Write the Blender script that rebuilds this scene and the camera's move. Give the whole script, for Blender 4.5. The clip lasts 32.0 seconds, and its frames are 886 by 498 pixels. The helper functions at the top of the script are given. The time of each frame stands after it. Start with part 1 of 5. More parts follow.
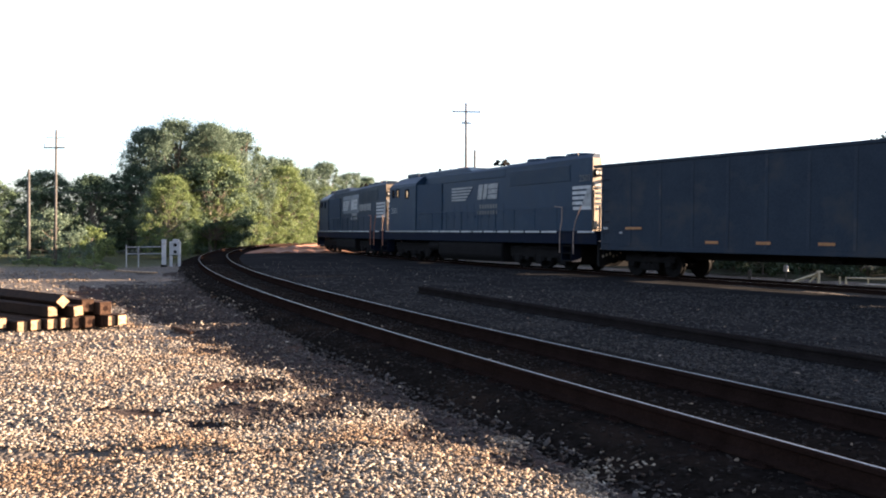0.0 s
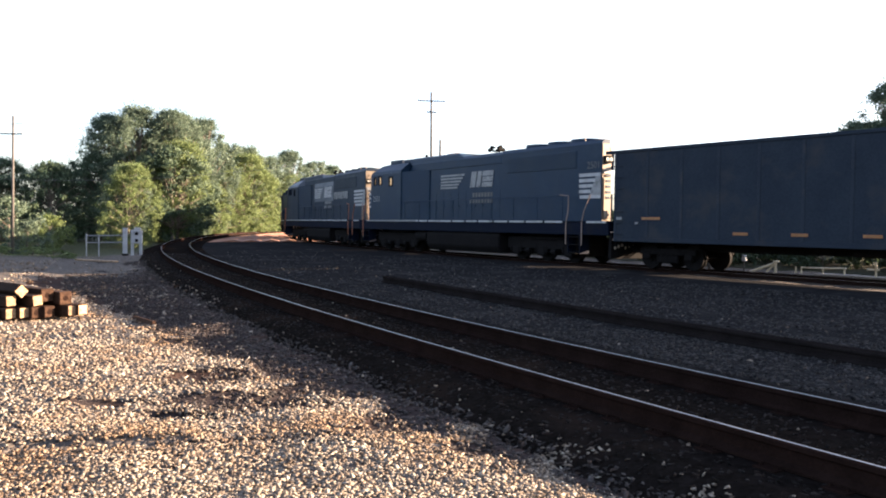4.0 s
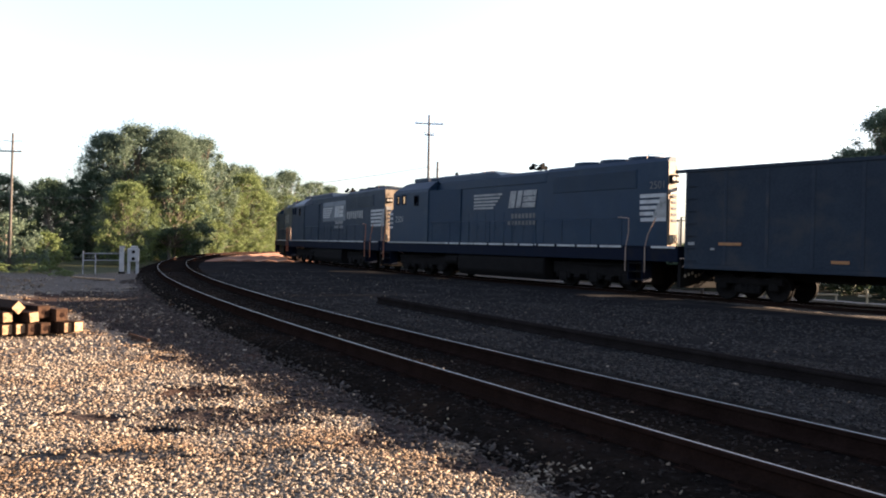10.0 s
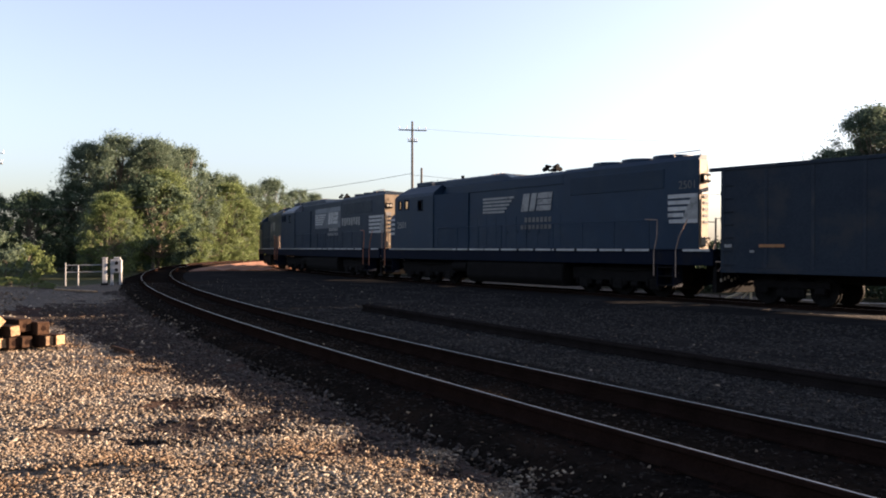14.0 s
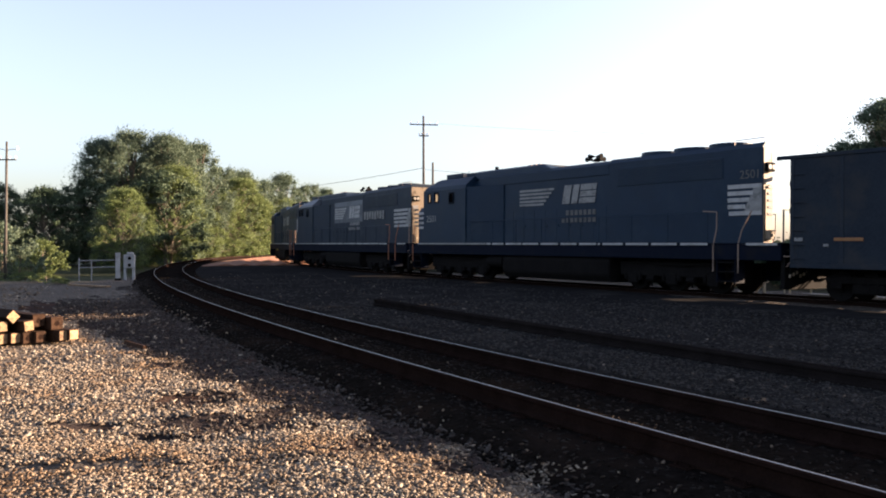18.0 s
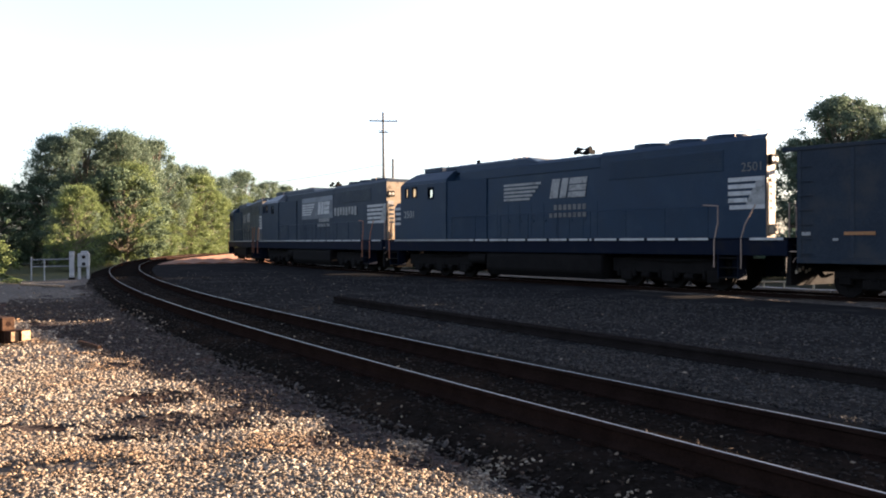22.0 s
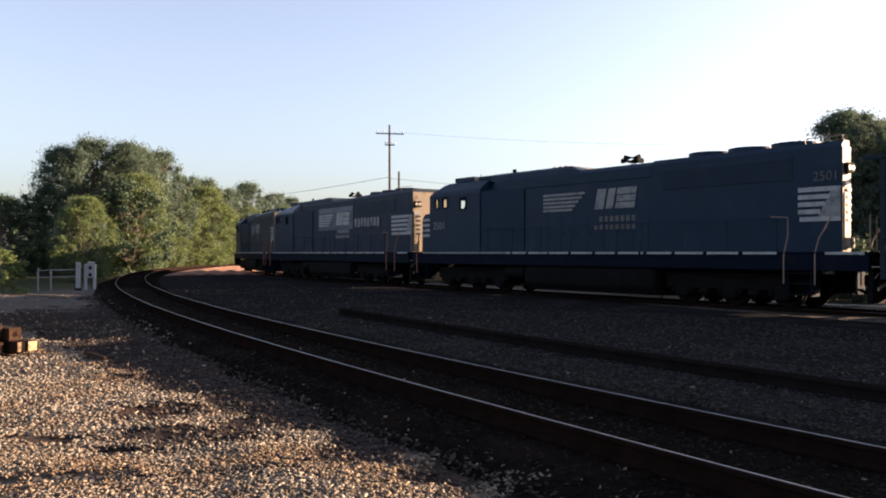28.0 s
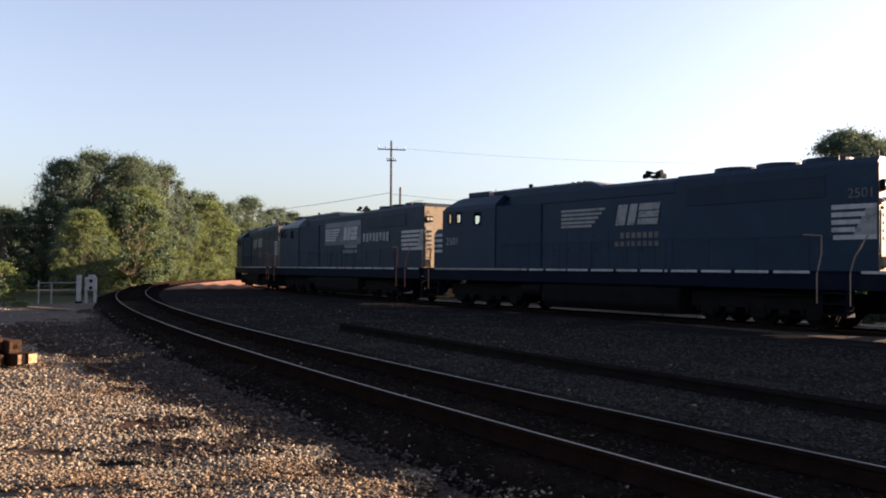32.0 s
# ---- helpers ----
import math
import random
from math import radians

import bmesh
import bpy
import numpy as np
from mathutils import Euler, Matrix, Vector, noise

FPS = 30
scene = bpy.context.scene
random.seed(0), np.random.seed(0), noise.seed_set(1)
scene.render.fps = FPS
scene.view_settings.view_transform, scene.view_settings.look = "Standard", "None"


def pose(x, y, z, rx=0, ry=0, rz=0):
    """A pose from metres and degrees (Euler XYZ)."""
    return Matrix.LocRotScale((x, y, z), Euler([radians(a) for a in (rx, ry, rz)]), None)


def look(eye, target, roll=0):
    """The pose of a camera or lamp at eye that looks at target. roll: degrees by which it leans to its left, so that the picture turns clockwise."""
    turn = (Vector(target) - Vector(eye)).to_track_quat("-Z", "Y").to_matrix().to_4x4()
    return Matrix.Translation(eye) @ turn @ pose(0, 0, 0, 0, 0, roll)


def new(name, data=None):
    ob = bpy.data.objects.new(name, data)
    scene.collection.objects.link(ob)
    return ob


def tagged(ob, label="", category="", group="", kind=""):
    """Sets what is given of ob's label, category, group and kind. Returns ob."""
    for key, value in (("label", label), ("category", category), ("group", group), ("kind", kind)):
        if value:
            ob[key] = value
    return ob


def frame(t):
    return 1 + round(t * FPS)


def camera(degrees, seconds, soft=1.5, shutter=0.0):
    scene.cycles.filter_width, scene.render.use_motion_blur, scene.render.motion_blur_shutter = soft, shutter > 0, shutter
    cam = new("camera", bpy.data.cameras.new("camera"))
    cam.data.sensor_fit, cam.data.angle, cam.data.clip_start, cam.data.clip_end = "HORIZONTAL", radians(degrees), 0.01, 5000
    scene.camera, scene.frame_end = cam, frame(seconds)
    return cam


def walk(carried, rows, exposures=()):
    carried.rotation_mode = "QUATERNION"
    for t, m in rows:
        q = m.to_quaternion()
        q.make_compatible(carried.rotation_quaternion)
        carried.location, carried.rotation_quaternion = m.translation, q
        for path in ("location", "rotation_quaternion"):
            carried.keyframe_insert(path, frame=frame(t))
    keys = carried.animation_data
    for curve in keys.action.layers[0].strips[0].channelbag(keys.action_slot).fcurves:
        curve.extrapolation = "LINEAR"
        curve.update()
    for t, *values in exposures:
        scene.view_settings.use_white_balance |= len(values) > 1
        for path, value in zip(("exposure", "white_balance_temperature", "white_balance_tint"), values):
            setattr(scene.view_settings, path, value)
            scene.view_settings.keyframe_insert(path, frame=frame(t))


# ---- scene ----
cam = camera(56.56, 32.0, soft=1.95)
walk(cam, [
    (0.0, pose(-0.181, 0.280, 1.505, 88.926, -0.439, 4.092)),
    (0.5, pose(-0.177, 0.272, 1.507, 88.965, -0.289, 4.238)),
    (1.0, pose(-0.167, 0.253, 1.509, 89.272, -0.390, 3.735)),
    (1.5, pose(-0.178, 0.239, 1.511, 89.780, -0.674, 3.358)),
    (2.0, pose(-0.206, 0.284, 1.522, 89.569, -0.732, 4.303)),
    (2.5, pose(-0.161, 0.229, 1.517, 89.257, -0.508, 2.286)),
    (3.0, pose(-0.146, 0.196, 1.515, 89.029, -0.612, 1.668)),
    (3.5, pose(-0.149, 0.195, 1.516, 88.730, -0.591, 1.889)),
    (5.5, pose(-0.129, 0.093, 1.561, 86.743, -0.845, -0.318)),
    (6.0, pose(-0.130, 0.093, 1.546, 87.849, -0.886, -1.009)),
    (6.5, pose(-0.142, 0.097, 1.575, 88.447, -1.195, -1.394)),
    (7.0, pose(-0.147, 0.089, 1.555, 88.734, -1.589, -1.466)),
    (7.5, pose(-0.112, 0.040, 1.563, 88.552, -2.196, -0.777)),
    (8.0, pose(-0.062, -0.021, 1.542, 88.480, -1.858, -0.650)),
    (8.5, pose(-0.075, -0.033, 1.545, 89.438, -2.085, -1.536)),
    (9.0, pose(-0.077, -0.003, 1.560, 89.246, -1.462, -0.027)),
    (9.5, pose(-0.083, -0.006, 1.525, 89.238, -1.662, 1.052)),
    (10.0, pose(-0.074, -0.016, 1.530, 89.706, -1.297, 1.498)),
    (10.5, pose(-0.060, -0.020, 1.542, 90.015, -0.423, 1.538)),
    (11.0, pose(-0.044, -0.030, 1.538, 89.692, -0.396, 1.150)),
    (11.5, pose(-0.051, -0.005, 1.527, 89.938, -0.187, 1.685)),
    (12.0, pose(-0.043, 0.007, 1.532, 90.257, -0.318, 1.510)),
    (12.5, pose(-0.025, 0.003, 1.531, 90.214, -0.032, 1.805)),
    (13.0, pose(-0.032, -0.000, 1.539, 90.341, -0.153, 1.771)),
    (13.5, pose(-0.027, -0.012, 1.537, 90.263, -0.227, 1.212)),
    (14.0, pose(-0.021, -0.046, 1.547, 90.117, -0.383, 0.512)),
    (14.5, pose(-0.016, -0.022, 1.540, 90.084, -0.310, 0.943)),
    (16.5, pose(-0.014, -0.001, 1.534, 89.620, 0.177, 0.940)),
    (17.0, pose(-0.022, -0.001, 1.538, 89.411, 0.046, 1.058)),
    (17.5, pose(-0.025, -0.011, 1.541, 89.608, -0.131, 1.092)),
    (18.0, pose(-0.023, -0.006, 1.543, 89.737, -0.244, 1.313)),
    (18.5, pose(-0.019, 0.002, 1.535, 89.680, 0.096, 1.286)),
    (19.0, pose(-0.022, 0.004, 1.542, 89.315, 0.202, 1.399)),
    (19.5, pose(-0.017, -0.017, 1.540, 89.036, -0.048, 0.583)),
    (20.0, pose(-0.006, -0.019, 1.536, 88.735, -0.027, -0.045)),
    (20.5, pose(0.008, -0.040, 1.543, 89.136, 0.237, -1.006)),
    (21.0, pose(0.020, -0.049, 1.547, 89.243, 0.257, -1.151)),
    (21.5, pose(0.011, -0.052, 1.555, 89.466, 0.270, -1.263)),
    (22.0, pose(0.014, -0.057, 1.549, 89.489, 0.090, -1.403)),
    (22.5, pose(0.007, -0.035, 1.550, 90.004, 0.450, -0.234)),
    (23.0, pose(0.002, -0.008, 1.534, 90.015, 0.438, 0.001)),
    (23.5, pose(0.009, -0.023, 1.540, 89.765, 0.443, -0.327)),
    (24.0, pose(0.005, -0.028, 1.542, 89.887, 0.392, -0.523)),
    (24.5, pose(0.005, -0.027, 1.537, 90.094, 0.451, -0.387)),
    (25.0, pose(0.002, -0.023, 1.540, 90.367, 0.304, 0.003)),
    (25.5, pose(-0.000, -0.016, 1.535, 90.575, 0.311, -0.239)),
    (27.5, pose(-0.011, -0.039, 1.551, 90.688, -0.298, -0.765)),
    (28.0, pose(-0.010, -0.043, 1.549, 90.367, -0.195, -1.032)),
    (28.5, pose(0.005, -0.038, 1.544, 90.226, 0.207, -1.247)),
    (29.0, pose(0.022, -0.045, 1.544, 90.089, 0.774, -1.235)),
    (29.5, pose(0.021, -0.041, 1.541, 90.047, 0.606, -1.180)),
    (30.0, pose(0.013, -0.049, 1.547, 90.382, 0.612, -1.460)),
    (30.5, pose(0.001, -0.049, 1.549, 90.954, -0.021, -1.535)),
    (31.0, pose(-0.019, -0.052, 1.550, 91.130, -0.649, -1.302)),
    (31.5, pose(-0.025, -0.067, 1.548, 91.198, -0.711, -1.431)),
    (32.0, pose(-0.030, -0.053, 1.546, 91.478, -0.666, -1.006)),
], [(0.0, 3.48, 6516, 18.2), (1.0, 3.13, 6571, 19.2), (2.0, 2.98, 6626, 20.2), (3.5, 3.23, 6571, 19.2), (5.5, 4.58, 6450, 17.0), (6.5, 4.39, 6450, 17.0), (8.0, 4.08, 6450, 17.0), (9.0, 3.89, 6450, 17.0), (10.0, 3.23, 6751, 19.2), (11.0, 2.69, 6850, 21.0), (13.0, 2.69, 6850, 21.0), (17.0, 2.83, 6839, 20.8), (19.0, 2.88, 6828, 20.6), (20.0, 3.23, 6751, 19.2), (21.0, 3.28, 6707, 18.4), (22.0, 3.28, 6707, 18.4), (23.0, 3.08, 6784, 19.8), (24.0, 2.98, 6806, 20.2), (25.0, 2.73, 6850, 21.0), (28.0, 2.58, 6850, 21.0), (29.0, 2.69, 6850, 21.0), (30.0, 2.78, 6850, 21.0), (31.0, 2.53, 6850, 21.0), (32.0, 2.48, 6850, 21.0)])

# ---------------------------------------------------------------- world and sun
SUN_AZ = radians(76.5)      # clockwise from +y
SUN_EL = radians(12.55)
world = bpy.data.worlds.new("sky")
scene.world = world
world.use_nodes = True
wn = world.node_tree
wn.nodes.clear()
sky = wn.nodes.new("ShaderNodeTexSky")
sky.sky_type = "NISHITA"
sky.sun_disc = False
sky.sun_elevation, sky.sun_rotation = SUN_EL, SUN_AZ
sky.air_density, sky.dust_density, sky.ozone_density = 1.0, 2.0, 3.0
wbg = wn.nodes.new("ShaderNodeBackground")
wbg.inputs["Strength"].default_value = 0.06
wout = wn.nodes.new("ShaderNodeOutputWorld")
haze = wn.nodes.new("ShaderNodeHueSaturation")
haze.inputs["Saturation"].default_value = 0.72
wn.links.new(sky.outputs[0], haze.inputs["Color"])
wn.links.new(haze.outputs[0], wbg.inputs[0])
wn.links.new(wbg.outputs[0], wout.inputs[0])

sun_data = bpy.data.lights.new("sun", "SUN")
sun_data.energy, sun_data.angle, sun_data.color = 4.4, radians(0.6), (1.0, 0.78, 0.54)
sun = new("sun", sun_data)
sun_way = Vector((math.sin(SUN_AZ) * math.cos(SUN_EL), math.cos(SUN_AZ) * math.cos(SUN_EL), math.sin(SUN_EL)))
sun.matrix_world = look((0, 0, 40), Vector((0, 0, 40)) - sun_way)


# ---------------------------------------------------------------- materials
def material(name, low, high, scale=6.0, rough=0.7, metal=0.0, bump=0.25, fine=60.0, spot=None, spot_scale=1.3, vary=0.0, rough_var=0.12, gloss=0.5):
    """Two colours mixed by coarse and fine noise, with relief; spot: a third colour in worn patches; vary: change of brightness from piece to piece."""
    m = bpy.data.materials.new(name)
    m.use_nodes = True
    t = m.node_tree
    b = t.nodes["Principled BSDF"]
    co = t.nodes.new("ShaderNodeTexCoord")
    n1, n2 = t.nodes.new("ShaderNodeTexNoise"), t.nodes.new("ShaderNodeTexNoise")
    n1.inputs["Scale"].default_value, n1.inputs["Detail"].default_value = scale, 6.0
    n2.inputs["Scale"].default_value, n2.inputs["Detail"].default_value = fine, 4.0
    mixf = t.nodes.new("ShaderNodeMath")
    mixf.operation = "ADD"
    half = t.nodes.new("ShaderNodeMath")
    half.operation = "MULTIPLY"
    half.inputs[1].default_value = 0.5
    t.links.new(n1.outputs["Fac"], mixf.inputs[0])
    t.links.new(n2.outputs["Fac"], mixf.inputs[1])
    t.links.new(mixf.outputs[0], half.inputs[0])
    ramp = t.nodes.new("ShaderNodeValToRGB")
    ramp.color_ramp.elements[0].position, ramp.color_ramp.elements[1].position = 0.36, 0.64
    ramp.color_ramp.elements[0].color, ramp.color_ramp.elements[1].color = (*low, 1), (*high, 1)
    t.links.new(half.outputs[0], ramp.inputs[0])
    col = ramp.outputs[0]
    for n in (n1, n2):
        t.links.new(co.outputs["Object"], n.inputs["Vector"])
    if spot:
        n3 = t.nodes.new("ShaderNodeTexNoise")
        n3.inputs["Scale"].default_value, n3.inputs["Detail"].default_value, n3.inputs["Roughness"].default_value = spot_scale, 8.0, 0.65
        t.links.new(co.outputs["Object"], n3.inputs["Vector"])
        r3 = t.nodes.new("ShaderNodeValToRGB")
        r3.color_ramp.elements[0].position, r3.color_ramp.elements[1].position = 0.52, 0.66
        t.links.new(n3.outputs["Fac"], r3.inputs[0])
        mx = t.nodes.new("ShaderNodeMix")
        mx.data_type = "RGBA"
        t.links.new(r3.outputs[0], mx.inputs["Factor"])
        t.links.new(col, mx.inputs["A"])
        mx.inputs["B"].default_value = (*spot, 1)
        col = mx.outputs["Result"]
    if vary:
        info = t.nodes.new("ShaderNodeObjectInfo")
        geo = t.nodes.new("ShaderNodeNewGeometry")
        add = t.nodes.new("ShaderNodeMath")
        add.operation = "ADD"
        t.links.new(info.outputs["Random"], add.inputs[0])
        t.links.new(geo.outputs["Random Per Island"], add.inputs[1])
        fr = t.nodes.new("ShaderNodeMath")
        fr.operation = "FRACT"
        t.links.new(add.outputs[0], fr.inputs[0])
        mr = t.nodes.new("ShaderNodeMapRange")
        mr.inputs["To Min"].default_value, mr.inputs["To Max"].default_value = 1 - vary, 1 + vary
        t.links.new(fr.outputs[0], mr.inputs["Value"])
        hsv = t.nodes.new("ShaderNodeHueSaturation")
        t.links.new(mr.outputs[0], hsv.inputs["Value"])
        t.links.new(col, hsv.inputs["Color"])
        col = hsv.outputs[0]
    t.links.new(col, b.inputs["Base Color"])
    rr = t.nodes.new("ShaderNodeMapRange")
    rr.inputs["To Min"].default_value, rr.inputs["To Max"].default_value = max(0.03, rough - rough_var), min(1.0, rough + rough_var)
    t.links.new(n1.outputs["Fac"], rr.inputs["Value"])
    t.links.new(rr.outputs[0], b.inputs["Roughness"])
    b.inputs["Metallic"].default_value = metal
    b.inputs["Specular IOR Level"].default_value = gloss
    if bump:
        bp = t.nodes.new("ShaderNodeBump")
        bp.inputs["Strength"].default_value, bp.inputs["Distance"].default_value = bump, 0.01
        t.links.new(n2.outputs["Fac"], bp.inputs["Height"])
        t.links.new(bp.outputs[0], b.inputs["Normal"])
    return m


def stones_material(name, cols, patch=None):
    """Stones: a colour from piece to piece, grain within each."""
    m = bpy.data.materials.new(name)
    m.use_nodes = True
    t = m.node_tree
    b = t.nodes["Principled BSDF"]
    geo = t.nodes.new("ShaderNodeNewGeometry")
    ramp = t.nodes.new("ShaderNodeValToRGB")
    els = ramp.color_ramp.elements
    while len(els) < len(cols):
        els.new(0.5)
    for i, c in enumerate(cols):
        els[i].position, els[i].color = i / (len(cols) - 1), (*c, 1)
    t.links.new(geo.outputs["Random Per Island"], ramp.inputs[0])
    n = t.nodes.new("ShaderNodeTexNoise")
    n.inputs["Scale"].default_value, n.inputs["Detail"].default_value = 45.0, 5.0
    co = t.nodes.new("ShaderNodeTexCoord")
    t.links.new(co.outputs["Object"], n.inputs["Vector"])
    mr = t.nodes.new("ShaderNodeMapRange")
    mr.inputs["To Min"].default_value, mr.inputs["To Max"].default_value = 0.55, 1.4
    t.links.new(n.outputs["Fac"], mr.inputs["Value"])
    hsv = t.nodes.new("ShaderNodeHueSaturation")
    t.links.new(mr.outputs[0], hsv.inputs["Value"])
    t.links.new(ramp.outputs[0], hsv.inputs["Color"])
    col = hsv.outputs[0]
    if patch:
        pn = t.nodes.new("ShaderNodeTexNoise")
        pn.inputs["Scale"].default_value, pn.inputs["Detail"].default_value = 0.55, 3.0
        t.links.new(co.outputs["Object"], pn.inputs["Vector"])
        pr = t.nodes.new("ShaderNodeValToRGB")
        pr.color_ramp.elements[0].position, pr.color_ramp.elements[1].position = 0.48, 0.62
        t.links.new(pn.outputs["Fac"], pr.inputs[0])
        mx = t.nodes.new("ShaderNodeMix")
        mx.data_type, mx.blend_type = "RGBA", "MULTIPLY"
        t.links.new(pr.outputs[0], mx.inputs["Factor"])
        t.links.new(col, mx.inputs["A"])
        mx.inputs["B"].default_value = (*patch, 1)
        col = mx.outputs["Result"]
    t.links.new(col, b.inputs["Base Color"])
    b.inputs["Roughness"].default_value = 0.85
    b.inputs["Specular IOR Level"].default_value = 0.05
    return m


def ground_material():
    """Crushed stone far and near: cells of many greys and tans, dusty tracks, grass towards the woods."""
    m = bpy.data.materials.new("gravel_ground")
    m.use_nodes = True
    t = m.node_tree
    b = t.nodes["Principled BSDF"]
    co = t.nodes.new("ShaderNodeTexCoord")
    vo = t.nodes.new("ShaderNodeTexVoronoi")
    vo.inputs["Scale"].default_value = 17.0
    t.links.new(co.outputs["Object"], vo.inputs["Vector"])
    sep = t.nodes.new("ShaderNodeSeparateColor")
    t.links.new(vo.outputs["Color"], sep.inputs[0])
    ramp = t.nodes.new("ShaderNodeValToRGB")
    els = ramp.color_ramp.elements
    for p, c in ((0.35, (0.060, 0.050, 0.041)), (0.7, (0.092, 0.078, 0.065))):
        e = els.new(p)
        e.color = (*c, 1)
    els[0].color, els[-1].color = (0.022, 0.017, 0.015, 1), (0.14, 0.120, 0.10, 1)
    t.links.new(sep.outputs[0], ramp.inputs[0])
    big = t.nodes.new("ShaderNodeTexNoise")
    big.inputs["Scale"].default_value, big.inputs["Detail"].default_value = 0.35, 6.0
    t.links.new(co.outputs["Object"], big.inputs["Vector"])
    br = t.nodes.new("ShaderNodeValToRGB")
    br.color_ramp.elements[0].position, br.color_ramp.elements[1].position = 0.42, 0.66
    t.links.new(big.outputs["Fac"], br.inputs[0])
    dust = t.nodes.new("ShaderNodeMix")
    dust.data_type = "RGBA"
    half = t.nodes.new("ShaderNodeMath")
    half.operation = "MULTIPLY"
    half.inputs[1].default_value = 0.55
    t.links.new(br.outputs[0], half.inputs[0])
    t.links.new(half.outputs[0], dust.inputs["Factor"])
    t.links.new(ramp.outputs[0], dust.inputs["A"])
    dust.inputs["B"].default_value = (0.060, 0.051, 0.043, 1)
    # grass grows on the outside of the curve
    dot = t.nodes.new("ShaderNodeVectorMath")
    dot.operation = "DOT_PRODUCT"
    dot.inputs[1].default_value = (-1.0, -0.30, 0.0)
    t.links.new(co.outputs["Object"], dot.inputs[0])
    gn = t.nodes.new("ShaderNodeTexNoise")
    gn.inputs["Scale"].default_value, gn.inputs["Detail"].default_value = 0.25, 5.0
    t.links.new(co.outputs["Object"], gn.inputs["Vector"])
    ma = t.nodes.new("ShaderNodeMath")
    ma.operation = "MULTIPLY_ADD"
    ma.inputs[1].default_value = 5.0
    t.links.new(gn.outputs["Fac"], ma.inputs[0])
    t.links.new(dot.outputs["Value"], ma.inputs[2])
    gy = t.nodes.new("ShaderNodeMapRange")
    xyz = t.nodes.new("ShaderNodeSeparateXYZ")
    t.links.new(co.outputs["Object"], xyz.inputs[0])
    gy.inputs["From Min"].default_value, gy.inputs["From Max"].default_value = 36.0, 42.0
    t.links.new(xyz.outputs["Y"], gy.inputs["Value"])
    gx0 = t.nodes.new("ShaderNodeMapRange")
    gx0.inputs["From Min"].default_value, gx0.inputs["From Max"].default_value = 7.5, 9.0
    t.links.new(ma.outputs[0], gx0.inputs["Value"])
    gm = t.nodes.new("ShaderNodeMath")
    gm.operation = "MULTIPLY"
    t.links.new(gx0.outputs[0], gm.inputs[0])
    t.links.new(gy.outputs[0], gm.inputs[1])
    gr = t.nodes.new("ShaderNodeTexNoise")
    gr.inputs["Scale"].default_value, gr.inputs["Detail"].default_value = 9.0, 6.0
    t.links.new(co.outputs["Object"], gr.inputs["Vector"])
    grr = t.nodes.new("ShaderNodeValToRGB")
    grr.color_ramp.elements[0].position, grr.color_ramp.elements[1].position = 0.35, 0.7
    grr.color_ramp.elements[0].color, grr.color_ramp.elements[1].color = (0.018, 0.026, 0.010, 1), (0.062, 0.060, 0.030, 1)
    t.links.new(gr.outputs["Fac"], grr.inputs[0])
    gx = t.nodes.new("ShaderNodeMix")
    gx.data_type = "RGBA"
    t.links.new(gm.outputs[0], gx.inputs["Factor"])
    t.links.new(dust.outputs["Result"], gx.inputs["A"])
    t.links.new(grr.outputs[0], gx.inputs["B"])
    t.links.new(gx.outputs["Result"], b.inputs["Base Color"])
    b.inputs["Specular IOR Level"].default_value = 0.08
    b.inputs["Roughness"].default_value = 0.9
    bp = t.nodes.new("ShaderNodeBump")
    bp.inputs["Strength"].default_value, bp.inputs["Distance"].default_value = 0.9, 0.04
    bp.invert = True
    t.links.new(vo.outputs["Distance"], bp.inputs["Height"])
    t.links.new(bp.outputs[0], b.inputs["Normal"])
    return m


def leaf_material(name, low, high, sheer=0.35):
    m = bpy.data.materials.new(name)
    m.use_nodes = True
    t = m.node_tree
    b = t.nodes["Principled BSDF"]
    geo = t.nodes.new("ShaderNodeNewGeometry")
    ramp = t.nodes.new("ShaderNodeValToRGB")
    ramp.color_ramp.elements[0].color, ramp.color_ramp.elements[1].color = (*low, 1), (*high, 1)
    t.links.new(geo.outputs["Random Per Island"], ramp.inputs[0])
    t.links.new(ramp.outputs[0], b.inputs["Base Color"])
    b.inputs["Roughness"].default_value = 0.7
    b.inputs["Specular IOR Level"].default_value = 0.2
    tr = t.nodes.new("ShaderNodeBsdfTranslucent")
    t.links.new(ramp.outputs[0], tr.inputs["Color"])
    mx = t.nodes.new("ShaderNodeMixShader")
    mx.inputs[0].default_value = sheer
    t.links.new(b.outputs[0], mx.inputs[1])
    t.links.new(tr.outputs[0], mx.inputs[2])
    t.links.new(mx.outputs[0], t.nodes["Material Output"].inputs[0])
    return m


def glass_material():
    m = bpy.data.materials.new("window_glass")
    m.use_nodes = True
    t = m.node_tree
    b = t.nodes["Principled BSDF"]
    b.inputs["Base Color"].default_value = (0.9, 0.95, 0.95, 1)
    b.inputs["Roughness"].default_value = 0.03
    b.inputs["Transmission Weight"].default_value = 1.0
    b.inputs["IOR"].default_value = 1.05
    return m


